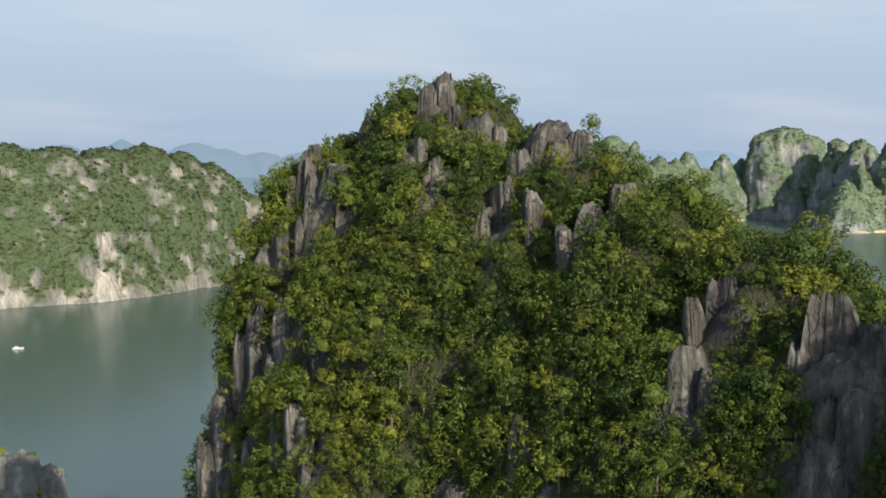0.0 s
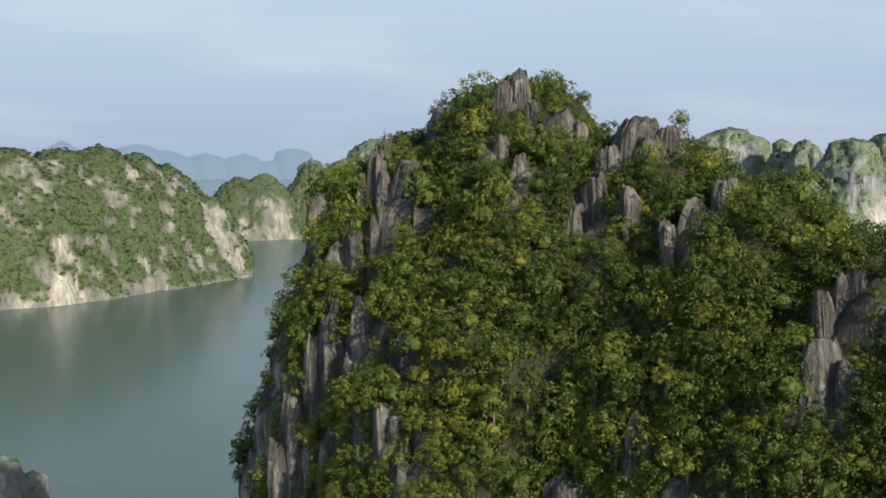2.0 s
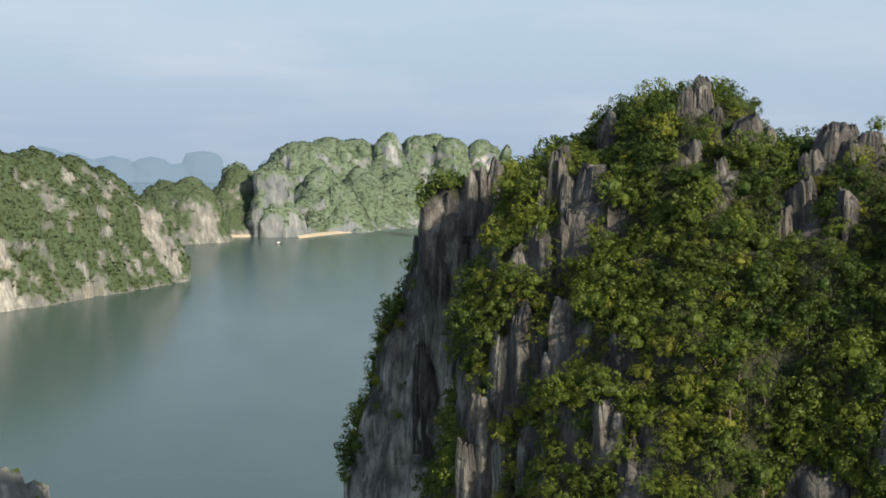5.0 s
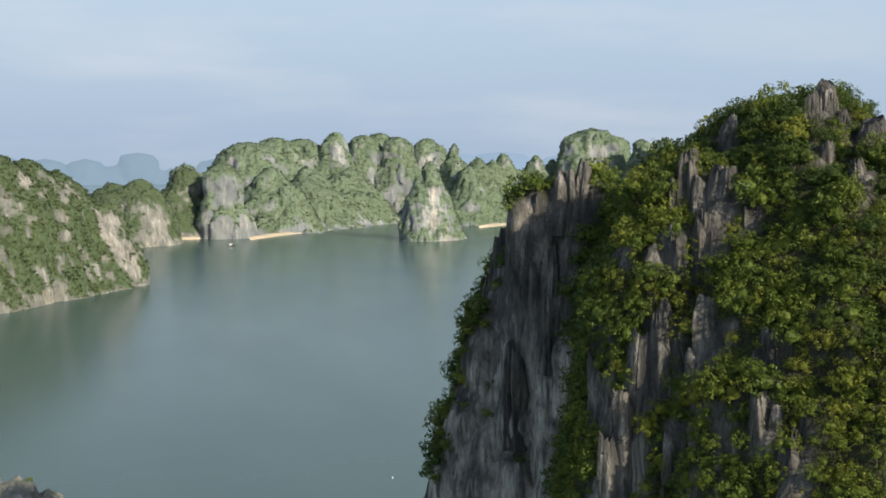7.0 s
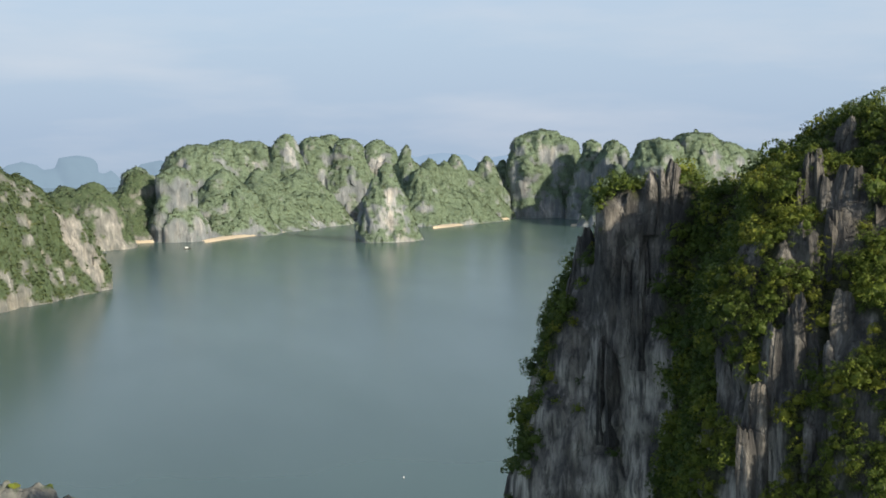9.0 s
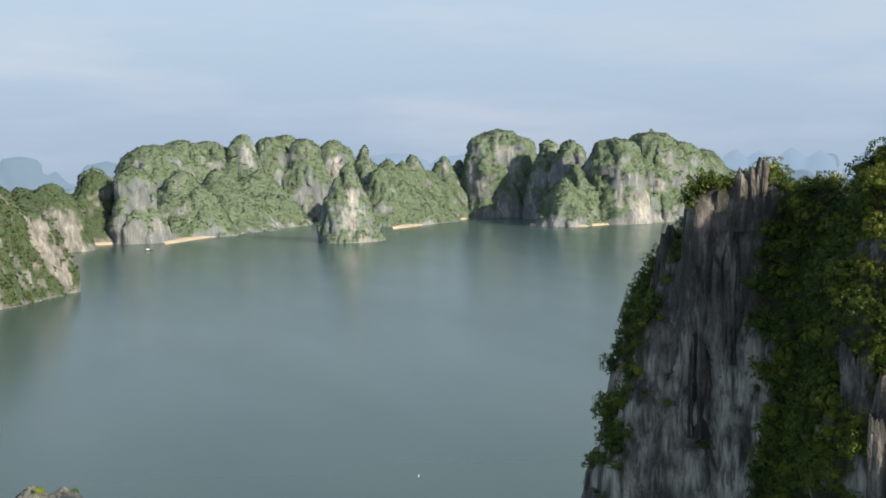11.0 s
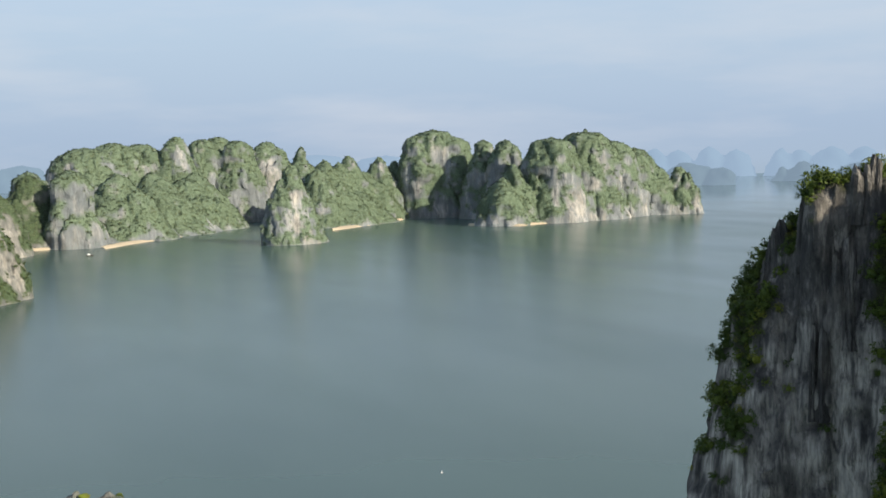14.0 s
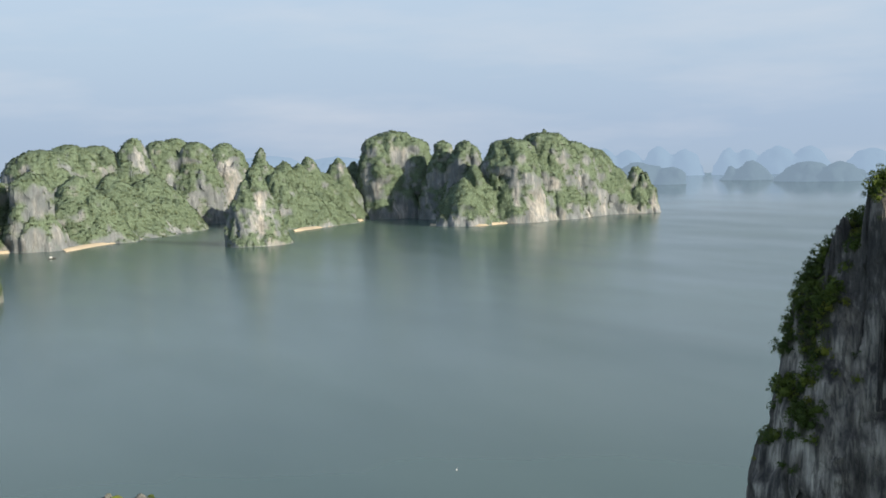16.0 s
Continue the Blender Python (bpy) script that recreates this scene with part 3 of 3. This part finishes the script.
def spray_shape(seed, leaves, leaf):
    """A tree top seen from far off: a dome of leafy sprays."""
    rng = np.random.default_rng(seed)
    ways = rng.normal(0, 1, (leaves, 3))
    ways[:, 2] = np.abs(ways[:, 2]) - 0.25
    ways /= np.linalg.norm(ways, axis=1)[:, None]
    root = ways * rng.uniform(0.55, 1.0, (leaves, 1)) * (1, 1, 0.85)
    face = ways + rng.normal(0, 0.2, (leaves, 3))
    along = np.cross(face, rng.normal(0, 1, (leaves, 3)))
    along /= np.linalg.norm(along, axis=1)[:, None]
    side = np.cross(face / np.linalg.norm(face, axis=1)[:, None], along)
    size = leaf * rng.uniform(0.7, 1.3, (leaves, 1))
    v = np.stack([root - along * size, root + along * size * 0.5 - side * size * 0.9, root + along * size * 0.6 + side * size], 1)
    return v.reshape(-1, 3), np.arange(leaves * 3).reshape(-1, 3)


SMALL = [spray_shape(60 + s, 8, 0.68) for s in range(9)]
MEDIUM = [spray_shape(80 + s, 15, 0.52) for s in range(9)]
floor_z = np.where(centres[:, 1] > 122, 44.0, np.where(centres[:, 1] > 94, 58.0, 65.0))
crest_x = np.interp(centres[:, 1], (36, 50, 69, 77, 87, 97, 112, 133, 148, 165), (40, 33, 24, 21, 17, 12.5, 3.5, -1, -4, -9))
front = centres[:, 0] < crest_x + 4
turned = np.maximum(normals @ np.array([-0.07, -0.98, 0.2]), normals @ np.array([-0.90, -0.38, 0.2])) > -0.12
seen = front & turned & (centres[:, 2] > floor_z) & (centres[:, 1] > 38)
spots, ups = scattered(centres, normals, areas, cover * seen * ~in_outcrop(centres, 0.25), 1.15, 3)
rng = np.random.default_rng(11)
sizes = np.clip(rng.lognormal(0.10, 0.36, len(spots)), 0.5, 2.2)

heads = spots + ups * (0.10 * sizes[:, None]) + np.stack([0 * sizes, 0 * sizes, 0.18 * sizes], 1)
order = np.argsort(np.hypot(spots[:, 0] + 16, spots[:, 1] - 62) - 0.3 * spots[:, 2])
near, rest = order[:300], order[300:]


def trunk_mesh(seed, tall):
    """A tapered, leaning trunk with three limbs."""
    rng = np.random.default_rng(seed)
    bm = bmesh.new()

    def limb(start, end, r0, r1):
        rings = []
        bend = Vector(rng.normal(0, 0.06, 3))
        for n in range(4):
            t = n / 3
            c = start.lerp(end, t) + bend * math.sin(math.pi * t)
            r = r0 + (r1 - r0) * t
            rings.append([bm.verts.new(c + Vector((r * math.cos(a * 1.0472), r * math.sin(a * 1.0472), 0))) for a in range(6)])
        for low, high in zip(rings, rings[1:]):
            for a in range(6):
                bm.faces.new((low[a], low[(a + 1) % 6], high[(a + 1) % 6], high[a]))

    fork = Vector((rng.uniform(-0.1, 0.1), rng.uniform(-0.1, 0.1), 0.5 * tall))
    limb(Vector((0, 0, -0.6)), fork, 0.075, 0.055)
    for n in range(3):
        a = n * 2.1 + rng.uniform(0, 0.6)
        limb(fork, Vector((0.45 * math.cos(a), 0.45 * math.sin(a), tall * rng.uniform(0.9, 1.15))), 0.045, 0.015)
    me = bpy.data.meshes.new("trunk")
    bm.to_mesh(me)
    bm.free()
    me.materials.append(BARK)
    return me


CROWNS = [mesh_of("crown", v, q, LEAF, {"tint": np.full(len(v), 0.1 + 0.09 * n)}, smooth=False) for n, (v, q) in enumerate(SHAPES)]
TRUNKS = [trunk_mesh(s, 0.9) for s in range(4)]


def tree(kind, place, size, turn, lift, label, group=""):
    root = new("tree")
    root.empty_display_size = 0.3
    stem = new("trunk", TRUNKS[kind % 4])
    crown = new("crown", CROWNS[kind % 8])
    stem.parent = crown.parent = root
    crown.location = (0, 0, lift)
    root.matrix_world = pose(*place, 0, 0, turn) @ Matrix.Diagonal((size, size, size, 1))
    return tagged(root, label, "tree", group)


for n, i in enumerate(near):
    drop = heads[i] - (0, 0, 0.75 * sizes[i])
    tree(n, tuple(drop), sizes[i], float(rng.uniform(0, 360)), 0.8, "small broadleaf tree with dense green crown on limestone", "trees on the near peak")
back = heads[rest][:, 1] > 119
# light put into leaf tint: lighter in west cliff cracks, darker on south side
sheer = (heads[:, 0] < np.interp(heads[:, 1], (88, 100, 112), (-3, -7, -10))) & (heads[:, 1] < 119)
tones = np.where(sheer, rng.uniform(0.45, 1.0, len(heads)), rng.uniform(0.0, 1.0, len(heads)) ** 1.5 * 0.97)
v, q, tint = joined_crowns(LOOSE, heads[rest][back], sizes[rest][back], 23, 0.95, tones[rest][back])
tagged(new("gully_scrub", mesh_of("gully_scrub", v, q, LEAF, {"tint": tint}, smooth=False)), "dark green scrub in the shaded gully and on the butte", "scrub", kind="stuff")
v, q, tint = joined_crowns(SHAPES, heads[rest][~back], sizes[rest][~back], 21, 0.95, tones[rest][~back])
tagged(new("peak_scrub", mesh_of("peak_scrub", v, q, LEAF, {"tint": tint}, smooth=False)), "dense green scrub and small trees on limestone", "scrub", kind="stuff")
hidden, ups = scattered(centres, normals, areas, cover * ~seen, 3.6, 4)
low_down = hidden[:, 2] < np.where(hidden[:, 1] > 122, 43.0, np.where(hidden[:, 1] > 94, 56.0, 63.0))
hidden = hidden[low_down | (hidden[:, 0] > np.interp(hidden[:, 1], (36, 50, 69, 77, 87, 97, 112, 133, 148, 165), (40, 33, 24, 21, 17, 12.5, 3.5, -1, -4, -9)) + 6) | (hidden[:, 1] < 37)]
v, q, tint = joined_crowns(SIMPLE, hidden + (0, 0, 0.3), rng.uniform(1.5, 2.3, len(hidden)), 22)
tagged(new("back_scrub", mesh_of("back_scrub", v, q, LEAF, {"tint": tint}, smooth=False)), "green scrub on the far side of the peak", "scrub", kind="stuff")
tree(3, (12.7, 97.0, 97.9), 0.95, 40, 1.35, "lone spindly tree on the bare rock crest", "trees on the near peak")


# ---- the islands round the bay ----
def wooded_island(name, label, towers, h, rock, leaf_gap, crown_size, seed, rough, bare, blend=14.0, trees="woods", foot=5.0, shapes=SMALL, leaf=LEAF_HAZED, faces=(), summit=0.0, share_fresh=0.35):
    """faces: freshly broken cream rock faces (x, y, z, half width, half height); summit: how much barer the tops are."""
    lo = [min(t[n] - t[4] for t in towers) - 4 * h for n in (0, 1)] + [-2 * h]
    hi = [max(t[n] + t[4] for t in towers) + 4 * h for n in (0, 1)] + [max(t[2] for t in towers) + 4 * h]
    verts, quads = karst(towers, lo, hi, h, blend, rough)
    centres, normals, areas = facing(verts, quads)
    unit = h * 6
    value = 1.25 * normals[:, 2] + 0.85 * layered(centres * np.array([1 / unit, 1 / unit, 0.6 / unit]), seed + 5, 3) - bare
    value -= 0.8 * np.clip(1 - centres[:, 2] / foot, 0, 1)
    value -= summit * np.clip((centres[:, 2] - 52) / 25, 0, 1)
    fresh = np.zeros(len(centres))
    ragged = 0.9 * layered(centres / np.array([unit, unit, 1.6 * unit]), seed + 9, 3) + 0.5 * layered(centres / np.array([0.3 * unit, 0.3 * unit, unit]), seed + 12, 2)
    nearest = np.zeros(len(centres), int)
    for n, (x, y, z, wide, tall) in enumerate(faces):
        off = np.sqrt(((centres[:, 0] - x) ** 2 + (centres[:, 1] - y) ** 2) / wide**2 + ((centres[:, 2] - z) / tall) ** 2)
        here = np.clip(2.2 * (1.0 - off + ragged), 0, 1)
        nearest[here > fresh] = n
        fresh = np.maximum(fresh, here)
    value -= 1.6 * fresh
    cover = np.clip(value * 5, 0, 1) * (centres[:, 2] > 0.4)
    woods, bare_rock = at_corners(verts, quads, cover), at_corners(verts, quads, share_fresh * fresh)

    def piece(key, chosen):
        used, again = np.unique(quads[chosen], return_inverse=True)
        return new(key, mesh_of(key, verts[used], again.reshape(-1, 4), rock, {"woods": woods[used], "fresh": bare_rock[used]}, smooth=False))

    cut = np.where(fresh > 0.55, nearest, -1)
    ob = tagged(piece(name, cut < 0), label, "island")
    for n in range(len(faces)):
        if (cut == n).sum() > 3:
            child = piece("cliff", cut == n)
            child.parent = ob
            tagged(child, "bare pale limestone face")
    front = (normals @ np.array([-0.25, -0.95, 0.35])) > -0.3
    spots, ups = strewn(centres, normals, areas, cover * front, leaf_gap, seed)
    rng = np.random.default_rng(seed)
    v, q, tint = joined_crowns(shapes, spots - (0.6 if leaf is LEAF_MID else 0.75) * crown_size * ups, crown_size * rng.uniform(0.6, 1.35, len(spots)), seed, 0.7)
    canopy = mesh_of(trees, v, q, leaf, {"tint": tint})
    canopy.normals_split_custom_set_from_vertices(canopy_normals(shapes, ups, len(spots)))
    tagged(new(trees, canopy), "green woods over the island's slopes", "woods", kind="stuff")
    return ob


LEFT = (
    (-330, 724, 98, 27, 64, 20), (-280, 739, 101, 27, 64, 20), (-240, 764, 100, 27, 64, 20), (-212, 781, 99, 27, 63, 20), (-189, 813, 99, 28, 62, 20),
    (-166, 845, 100, 28, 62, 20), (-146, 876, 96, 27, 60, 20), (-127, 903, 88, 24, 58, 20), (-106, 914, 62, 18, 40, 20), (-90, 903, 60, 12, 23, 20), (-80, 908, 40, 9, 14, 20),
)
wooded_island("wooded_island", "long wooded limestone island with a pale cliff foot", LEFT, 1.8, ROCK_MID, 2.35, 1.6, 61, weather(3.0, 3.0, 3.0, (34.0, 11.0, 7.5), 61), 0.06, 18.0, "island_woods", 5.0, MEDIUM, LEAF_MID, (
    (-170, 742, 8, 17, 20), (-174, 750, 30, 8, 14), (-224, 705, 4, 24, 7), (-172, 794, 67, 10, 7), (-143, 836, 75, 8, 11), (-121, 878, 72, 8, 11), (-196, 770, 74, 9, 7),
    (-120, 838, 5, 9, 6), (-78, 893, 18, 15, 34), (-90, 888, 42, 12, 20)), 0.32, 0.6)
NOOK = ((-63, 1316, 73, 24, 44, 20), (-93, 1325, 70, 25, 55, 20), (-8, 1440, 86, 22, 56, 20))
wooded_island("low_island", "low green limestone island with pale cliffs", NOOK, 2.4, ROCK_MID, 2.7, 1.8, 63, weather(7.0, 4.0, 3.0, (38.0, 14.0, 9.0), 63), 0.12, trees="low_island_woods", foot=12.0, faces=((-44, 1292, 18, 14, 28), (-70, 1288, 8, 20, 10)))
WEST = (
    (-9, 1450, 88, 22, 42, 20), (33, 1400, 90, 22, 36, 20), (105, 1508, 85, 26, 72, 20), (166, 1600, 83, 30, 92, 20), (237, 1676, 85, 28, 86, 20),
    (97, 1734, 120, 38, 80, 20), (140, 1760, 126, 38, 80, 20), (183, 1783, 126, 38, 82, 20), (232, 1750, 138, 22, 60, 20), (300, 1850, 134, 26, 62, 20),
    (335, 1901, 139, 28, 66, 20), (347, 1823, 130, 26, 52, 20), (413, 1886, 129, 28, 64, 20), (228, 1606, 53, 11, 22, 20),
)
wooded_island("west_massif", "hazy green limestone massif with several domed tops", WEST, 3.2, ROCK_HAZED, 2.65, 1.8, 65, weather(9.0, 6.0, 6.0, (46.0, 18.0, 15.0), 65), 0.16, 10.0, "west_woods", 12.0, faces=(
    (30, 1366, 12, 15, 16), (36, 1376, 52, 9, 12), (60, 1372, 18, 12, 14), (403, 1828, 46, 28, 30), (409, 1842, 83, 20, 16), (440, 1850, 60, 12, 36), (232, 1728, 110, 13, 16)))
MIDDLE = (
    (389, 1626, 112, 12, 46, 20), (402, 1590, 84, 20, 62, 20), (430, 1640, 97, 18, 62, 20), (458, 1655, 92, 18, 60, 20), (482, 1676, 106, 14, 58, 20), (515, 1702, 80, 24, 60, 20),
    (553, 1726, 101, 15, 48, 20), (480, 1640, 56, 26, 62, 20), (440, 1600, 66, 20, 56, 20), (530, 1690, 60, 24, 50, 20), (590, 1745, 86, 20, 56, 20),
)
wooded_island("green_ridge", "low green ridge sloping down to the water", MIDDLE, 3.0, ROCK_HAZED, 2.3, 1.6, 67, weather(8.0, 5.0, 4.0, (40.0, 16.0, 12.0), 67), 0.0, 12.0, "ridge_woods", faces=(
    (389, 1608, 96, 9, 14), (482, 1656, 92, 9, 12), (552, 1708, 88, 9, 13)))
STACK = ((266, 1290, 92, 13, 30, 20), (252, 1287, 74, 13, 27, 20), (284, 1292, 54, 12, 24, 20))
wooded_island("sea_rock", "leaning limestone stack with a bare cream cliff", STACK, 1.9, ROCK_HAZED, 2.4, 1.5, 69, weather(4.0, 3.0, 2.5, (22.0, 9.0, 7.0), 69), 0.06, 6.0, "stack_scrub", 2.0, faces=((264, 1262, 34, 13, 22), (272, 1264, 54, 9, 16)), share_fresh=0.85)
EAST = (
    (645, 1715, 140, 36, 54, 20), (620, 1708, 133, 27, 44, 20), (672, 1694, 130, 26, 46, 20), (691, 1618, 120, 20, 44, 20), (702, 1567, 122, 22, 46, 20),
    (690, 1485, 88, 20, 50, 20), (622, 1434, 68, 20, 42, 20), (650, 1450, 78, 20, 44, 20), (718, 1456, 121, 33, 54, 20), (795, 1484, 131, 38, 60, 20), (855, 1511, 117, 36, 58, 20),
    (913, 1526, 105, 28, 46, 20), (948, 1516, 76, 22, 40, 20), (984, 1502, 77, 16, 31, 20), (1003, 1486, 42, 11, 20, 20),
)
wooded_island("east_massif", "tall domed limestone massif with cream cliffs", EAST, 3.2, ROCK_HAZED, 2.55, 1.75, 73, weather(8.0, 6.0, 6.0, (44.0, 17.0, 15.0), 73), 0.02, 6.0, "east_woods", 20.0, faces=(
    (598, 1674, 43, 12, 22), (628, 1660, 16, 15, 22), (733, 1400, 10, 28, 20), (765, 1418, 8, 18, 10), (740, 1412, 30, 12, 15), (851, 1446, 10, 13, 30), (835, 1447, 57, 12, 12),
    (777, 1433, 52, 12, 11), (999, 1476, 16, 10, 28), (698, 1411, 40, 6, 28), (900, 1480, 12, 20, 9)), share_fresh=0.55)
ISLET = ((-98, 306, 15.5, 4.5, 9.0, 5), (-106, 308, 16.0, 5.0, 10.0, 5), (-91, 308, 12.0, 3.2, 6.0, 5), (-118, 312, 13.0, 5.0, 11.0, 5))
wooded_island("rock_islet", "small bare grey rock islet with scattered shrubs", ISLET, 0.7, ROCK_MID, 1.7, 1.0, 77, weather(1.8, 1.2, 0.9, (9.0, 3.5, 2.0), 77), 1.05, 3.0, "islet_shrubs", 2.0, SIMPLE, LEAF)


def beach(shore, width):
    """A strip of sand that slopes into the water along a bent shore line."""
    bm = bmesh.new()
    line = [Vector((x, y, 0)) for x, y in shore]
    fine = []
    for a, b in zip(line, line[1:]):
        steps = max(2, int((b - a).length / 6))
        fine += [a.lerp(b, n / steps) for n in range(steps)]
    fine.append(line[-1])
    rows = []
    for n, p in enumerate(fine):
        along = (fine[min(n + 1, len(fine) - 1)] - fine[max(n - 1, 0)]).normalized()
        inland = Vector((-along.y, along.x, 0))
        wide = width * (0.55 + 0.45 * noise.noise(p * 0.03)) * math.sin(math.pi * (n + 0.6) / (len(fine) + 0.2)) ** 0.4
        rows.append([bm.verts.new(p + inland * d * wide + Vector((0, 0, z))) for d, z in ((-1.1, -0.6), (-0.7, 0.25), (0.0, 1.5), (0.8, 2.6), (2.2, 2.8))])
    for a, b in zip(rows, rows[1:]):
        for k in range(4):
            bm.faces.new((a[k], b[k], b[k + 1], a[k + 1]))
    me = bpy.data.meshes.new("beach")
    bm.to_mesh(me)
    bm.free()
    me.materials.append(SAND)
    return tagged(new("beach", me), "narrow pale sand beach below green slopes", "beach", kind="structure")


beach(((-62, 1296), (-51, 1358), (-20, 1376), (4, 1380)), 8)
beach(((60, 1348), (98, 1406), (151, 1468), (218, 1546), (243, 1592)), 9)
beach(((384, 1481), (431, 1524), (488, 1578), (545, 1638), (568, 1661)), 8)
beach(((578, 1452), (600, 1410), (624, 1389), (674, 1410), (690, 1416)), 8)


# ---- distance: pale islands, mist put into their glowing colour ----
def misty(name, towers, key, h):
    towers = [(x, y, top, 1.05 * near, max(0.84 * foot, 1.5 * near), deep) for x, y, top, near, foot, deep in towers]
    lo = [min(t[n] - t[4] for t in towers) - 3 * h for n in (0, 1)] + [-h]
    hi = [max(t[n] + t[4] for t in towers) + 3 * h for n in (0, 1)] + [max(t[2] for t in towers) + 3 * h]
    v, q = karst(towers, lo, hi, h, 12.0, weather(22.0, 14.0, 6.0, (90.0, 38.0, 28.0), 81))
    tagged(new(name, mesh_of(name, v, q, HAZE_GLOW[key])), "glowing pale blue limestone islands far off, mist put into their colour", "distance", kind="structure")


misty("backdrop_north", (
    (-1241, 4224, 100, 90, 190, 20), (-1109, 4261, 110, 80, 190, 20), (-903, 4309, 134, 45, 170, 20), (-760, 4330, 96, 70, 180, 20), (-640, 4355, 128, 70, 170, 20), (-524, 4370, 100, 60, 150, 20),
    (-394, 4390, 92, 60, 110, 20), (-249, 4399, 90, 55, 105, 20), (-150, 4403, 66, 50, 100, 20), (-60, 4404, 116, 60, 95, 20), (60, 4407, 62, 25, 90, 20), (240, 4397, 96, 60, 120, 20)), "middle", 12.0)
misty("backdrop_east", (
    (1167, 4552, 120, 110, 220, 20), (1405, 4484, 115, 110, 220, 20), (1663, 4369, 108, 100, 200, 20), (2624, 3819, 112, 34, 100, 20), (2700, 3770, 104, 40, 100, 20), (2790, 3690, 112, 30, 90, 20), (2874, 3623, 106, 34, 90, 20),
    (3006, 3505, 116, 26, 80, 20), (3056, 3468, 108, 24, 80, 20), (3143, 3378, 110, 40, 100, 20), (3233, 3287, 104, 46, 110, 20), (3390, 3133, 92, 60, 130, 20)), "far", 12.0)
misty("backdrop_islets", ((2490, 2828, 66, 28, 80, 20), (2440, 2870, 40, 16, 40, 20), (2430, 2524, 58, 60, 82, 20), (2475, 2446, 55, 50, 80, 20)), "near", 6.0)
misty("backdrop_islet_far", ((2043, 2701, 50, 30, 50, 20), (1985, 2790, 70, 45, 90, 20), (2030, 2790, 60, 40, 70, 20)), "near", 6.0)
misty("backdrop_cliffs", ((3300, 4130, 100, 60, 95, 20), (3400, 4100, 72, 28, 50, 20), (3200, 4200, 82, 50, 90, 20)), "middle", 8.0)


# ---- boats and buoy ----
def part(name, bm, mat, parent, label=""):
    me = bpy.data.meshes.new(name)
    bm.to_mesh(me)
    bm.free()
    me.materials.append(mat)
    ob = new(name, me)
    ob.parent = parent
    return tagged(ob, label)


def hull(length, beam, deep):
    bm = bmesh.new()
    rows = []
    for n in range(11):
        t = n / 10
        w = beam / 2 * math.sin(math.pi * min(0.5, 0.12 + 0.55 * t)) * (1 - max(0, t - 0.6) ** 2 * 6.0)
        rise = 0.55 * deep * max(0, t - 0.55) ** 2 * 4
        rows.append([bm.verts.new((s * w * f, (t - 0.5) * length, z + rise)) for s, f, z in ((-1, 1, deep), (-1, 0.85, 0.3 * deep), (0, 1, -0.3 * deep), (1, 0.85, 0.3 * deep), (1, 1, deep))])
    for a, b in zip(rows, rows[1:]):
        for k in range(4):
            bm.faces.new((a[k], a[k + 1], b[k + 1], b[k]))
        bm.faces.new((a[0], b[0], b[4], a[4]))
    bm.faces.new(rows[0])
    bm.faces.new(rows[-1][::-1])
    return bm


def box(sx, sy, sz, x, y, z, bevel=0.04):
    bm = bmesh.new()
    bmesh.ops.create_cube(bm, size=1, matrix=Matrix.Translation((x, y, z)) @ Matrix.Diagonal((sx, sy, sz, 1)))
    bmesh.ops.bevel(bm, geom=bm.edges[:], offset=bevel, segments=2, affect="EDGES")
    return bm


def boat(name, label, place, turn, length, mats):
    root = new(name)
    k = length / 6
    part("hull", hull(length, 0.28 * length, 0.7 * k), mats[0], root)
    part("cabin", box(1.1 * k, 1.9 * k, 0.9 * k, 0, -0.9 * k, 1.1 * k), mats[1], root)
    part("canopy", box(1.35 * k, 2.6 * k, 0.08 * k, 0, -0.7 * k, 1.65 * k, 0.02), mats[2], root)
    for sx in (-0.55, 0.55):
        part("post", box(0.07 * k, 0.07 * k, 1.0 * k, sx * k, 0.45 * k, 1.15 * k, 0.01), mats[1], root)
    root.matrix_world = pose(*place, 0, 0, turn)
    return tagged(root, label, "boat")


boat("fishing_boat", "small white boat with a blue canopy on open water", (-173.2, 555.3, 0.05), -75, 5.2, (HULL_WHITE, HULL_WHITE, HULL_BLUE))
boat("tour_boat", "dark wooden boat with white cabin anchored off the shore", (32, 1262, 0.05), -80, 8, (HULL_DARK, HULL_WHITE, HULL_WHITE))
bm = bmesh.new()
bmesh.ops.create_uvsphere(bm, u_segments=16, v_segments=10, radius=0.26)
for vert in bm.verts:
    vert.co.z *= 0.8
float_ob = new("buoy")
part("float", bm, HULL_WHITE, float_ob)
bm = bmesh.new()
bmesh.ops.create_cone(bm, cap_ends=True, segments=10, radius1=0.06, radius2=0.04, depth=0.5, matrix=Matrix.Translation((0, 0, 0.45)))
part("stem", bm, HULL_WHITE, float_ob)
float_ob.location = (5.0, 332.5, 0.1)
tagged(float_ob, "white buoy floating on open water", "buoy")
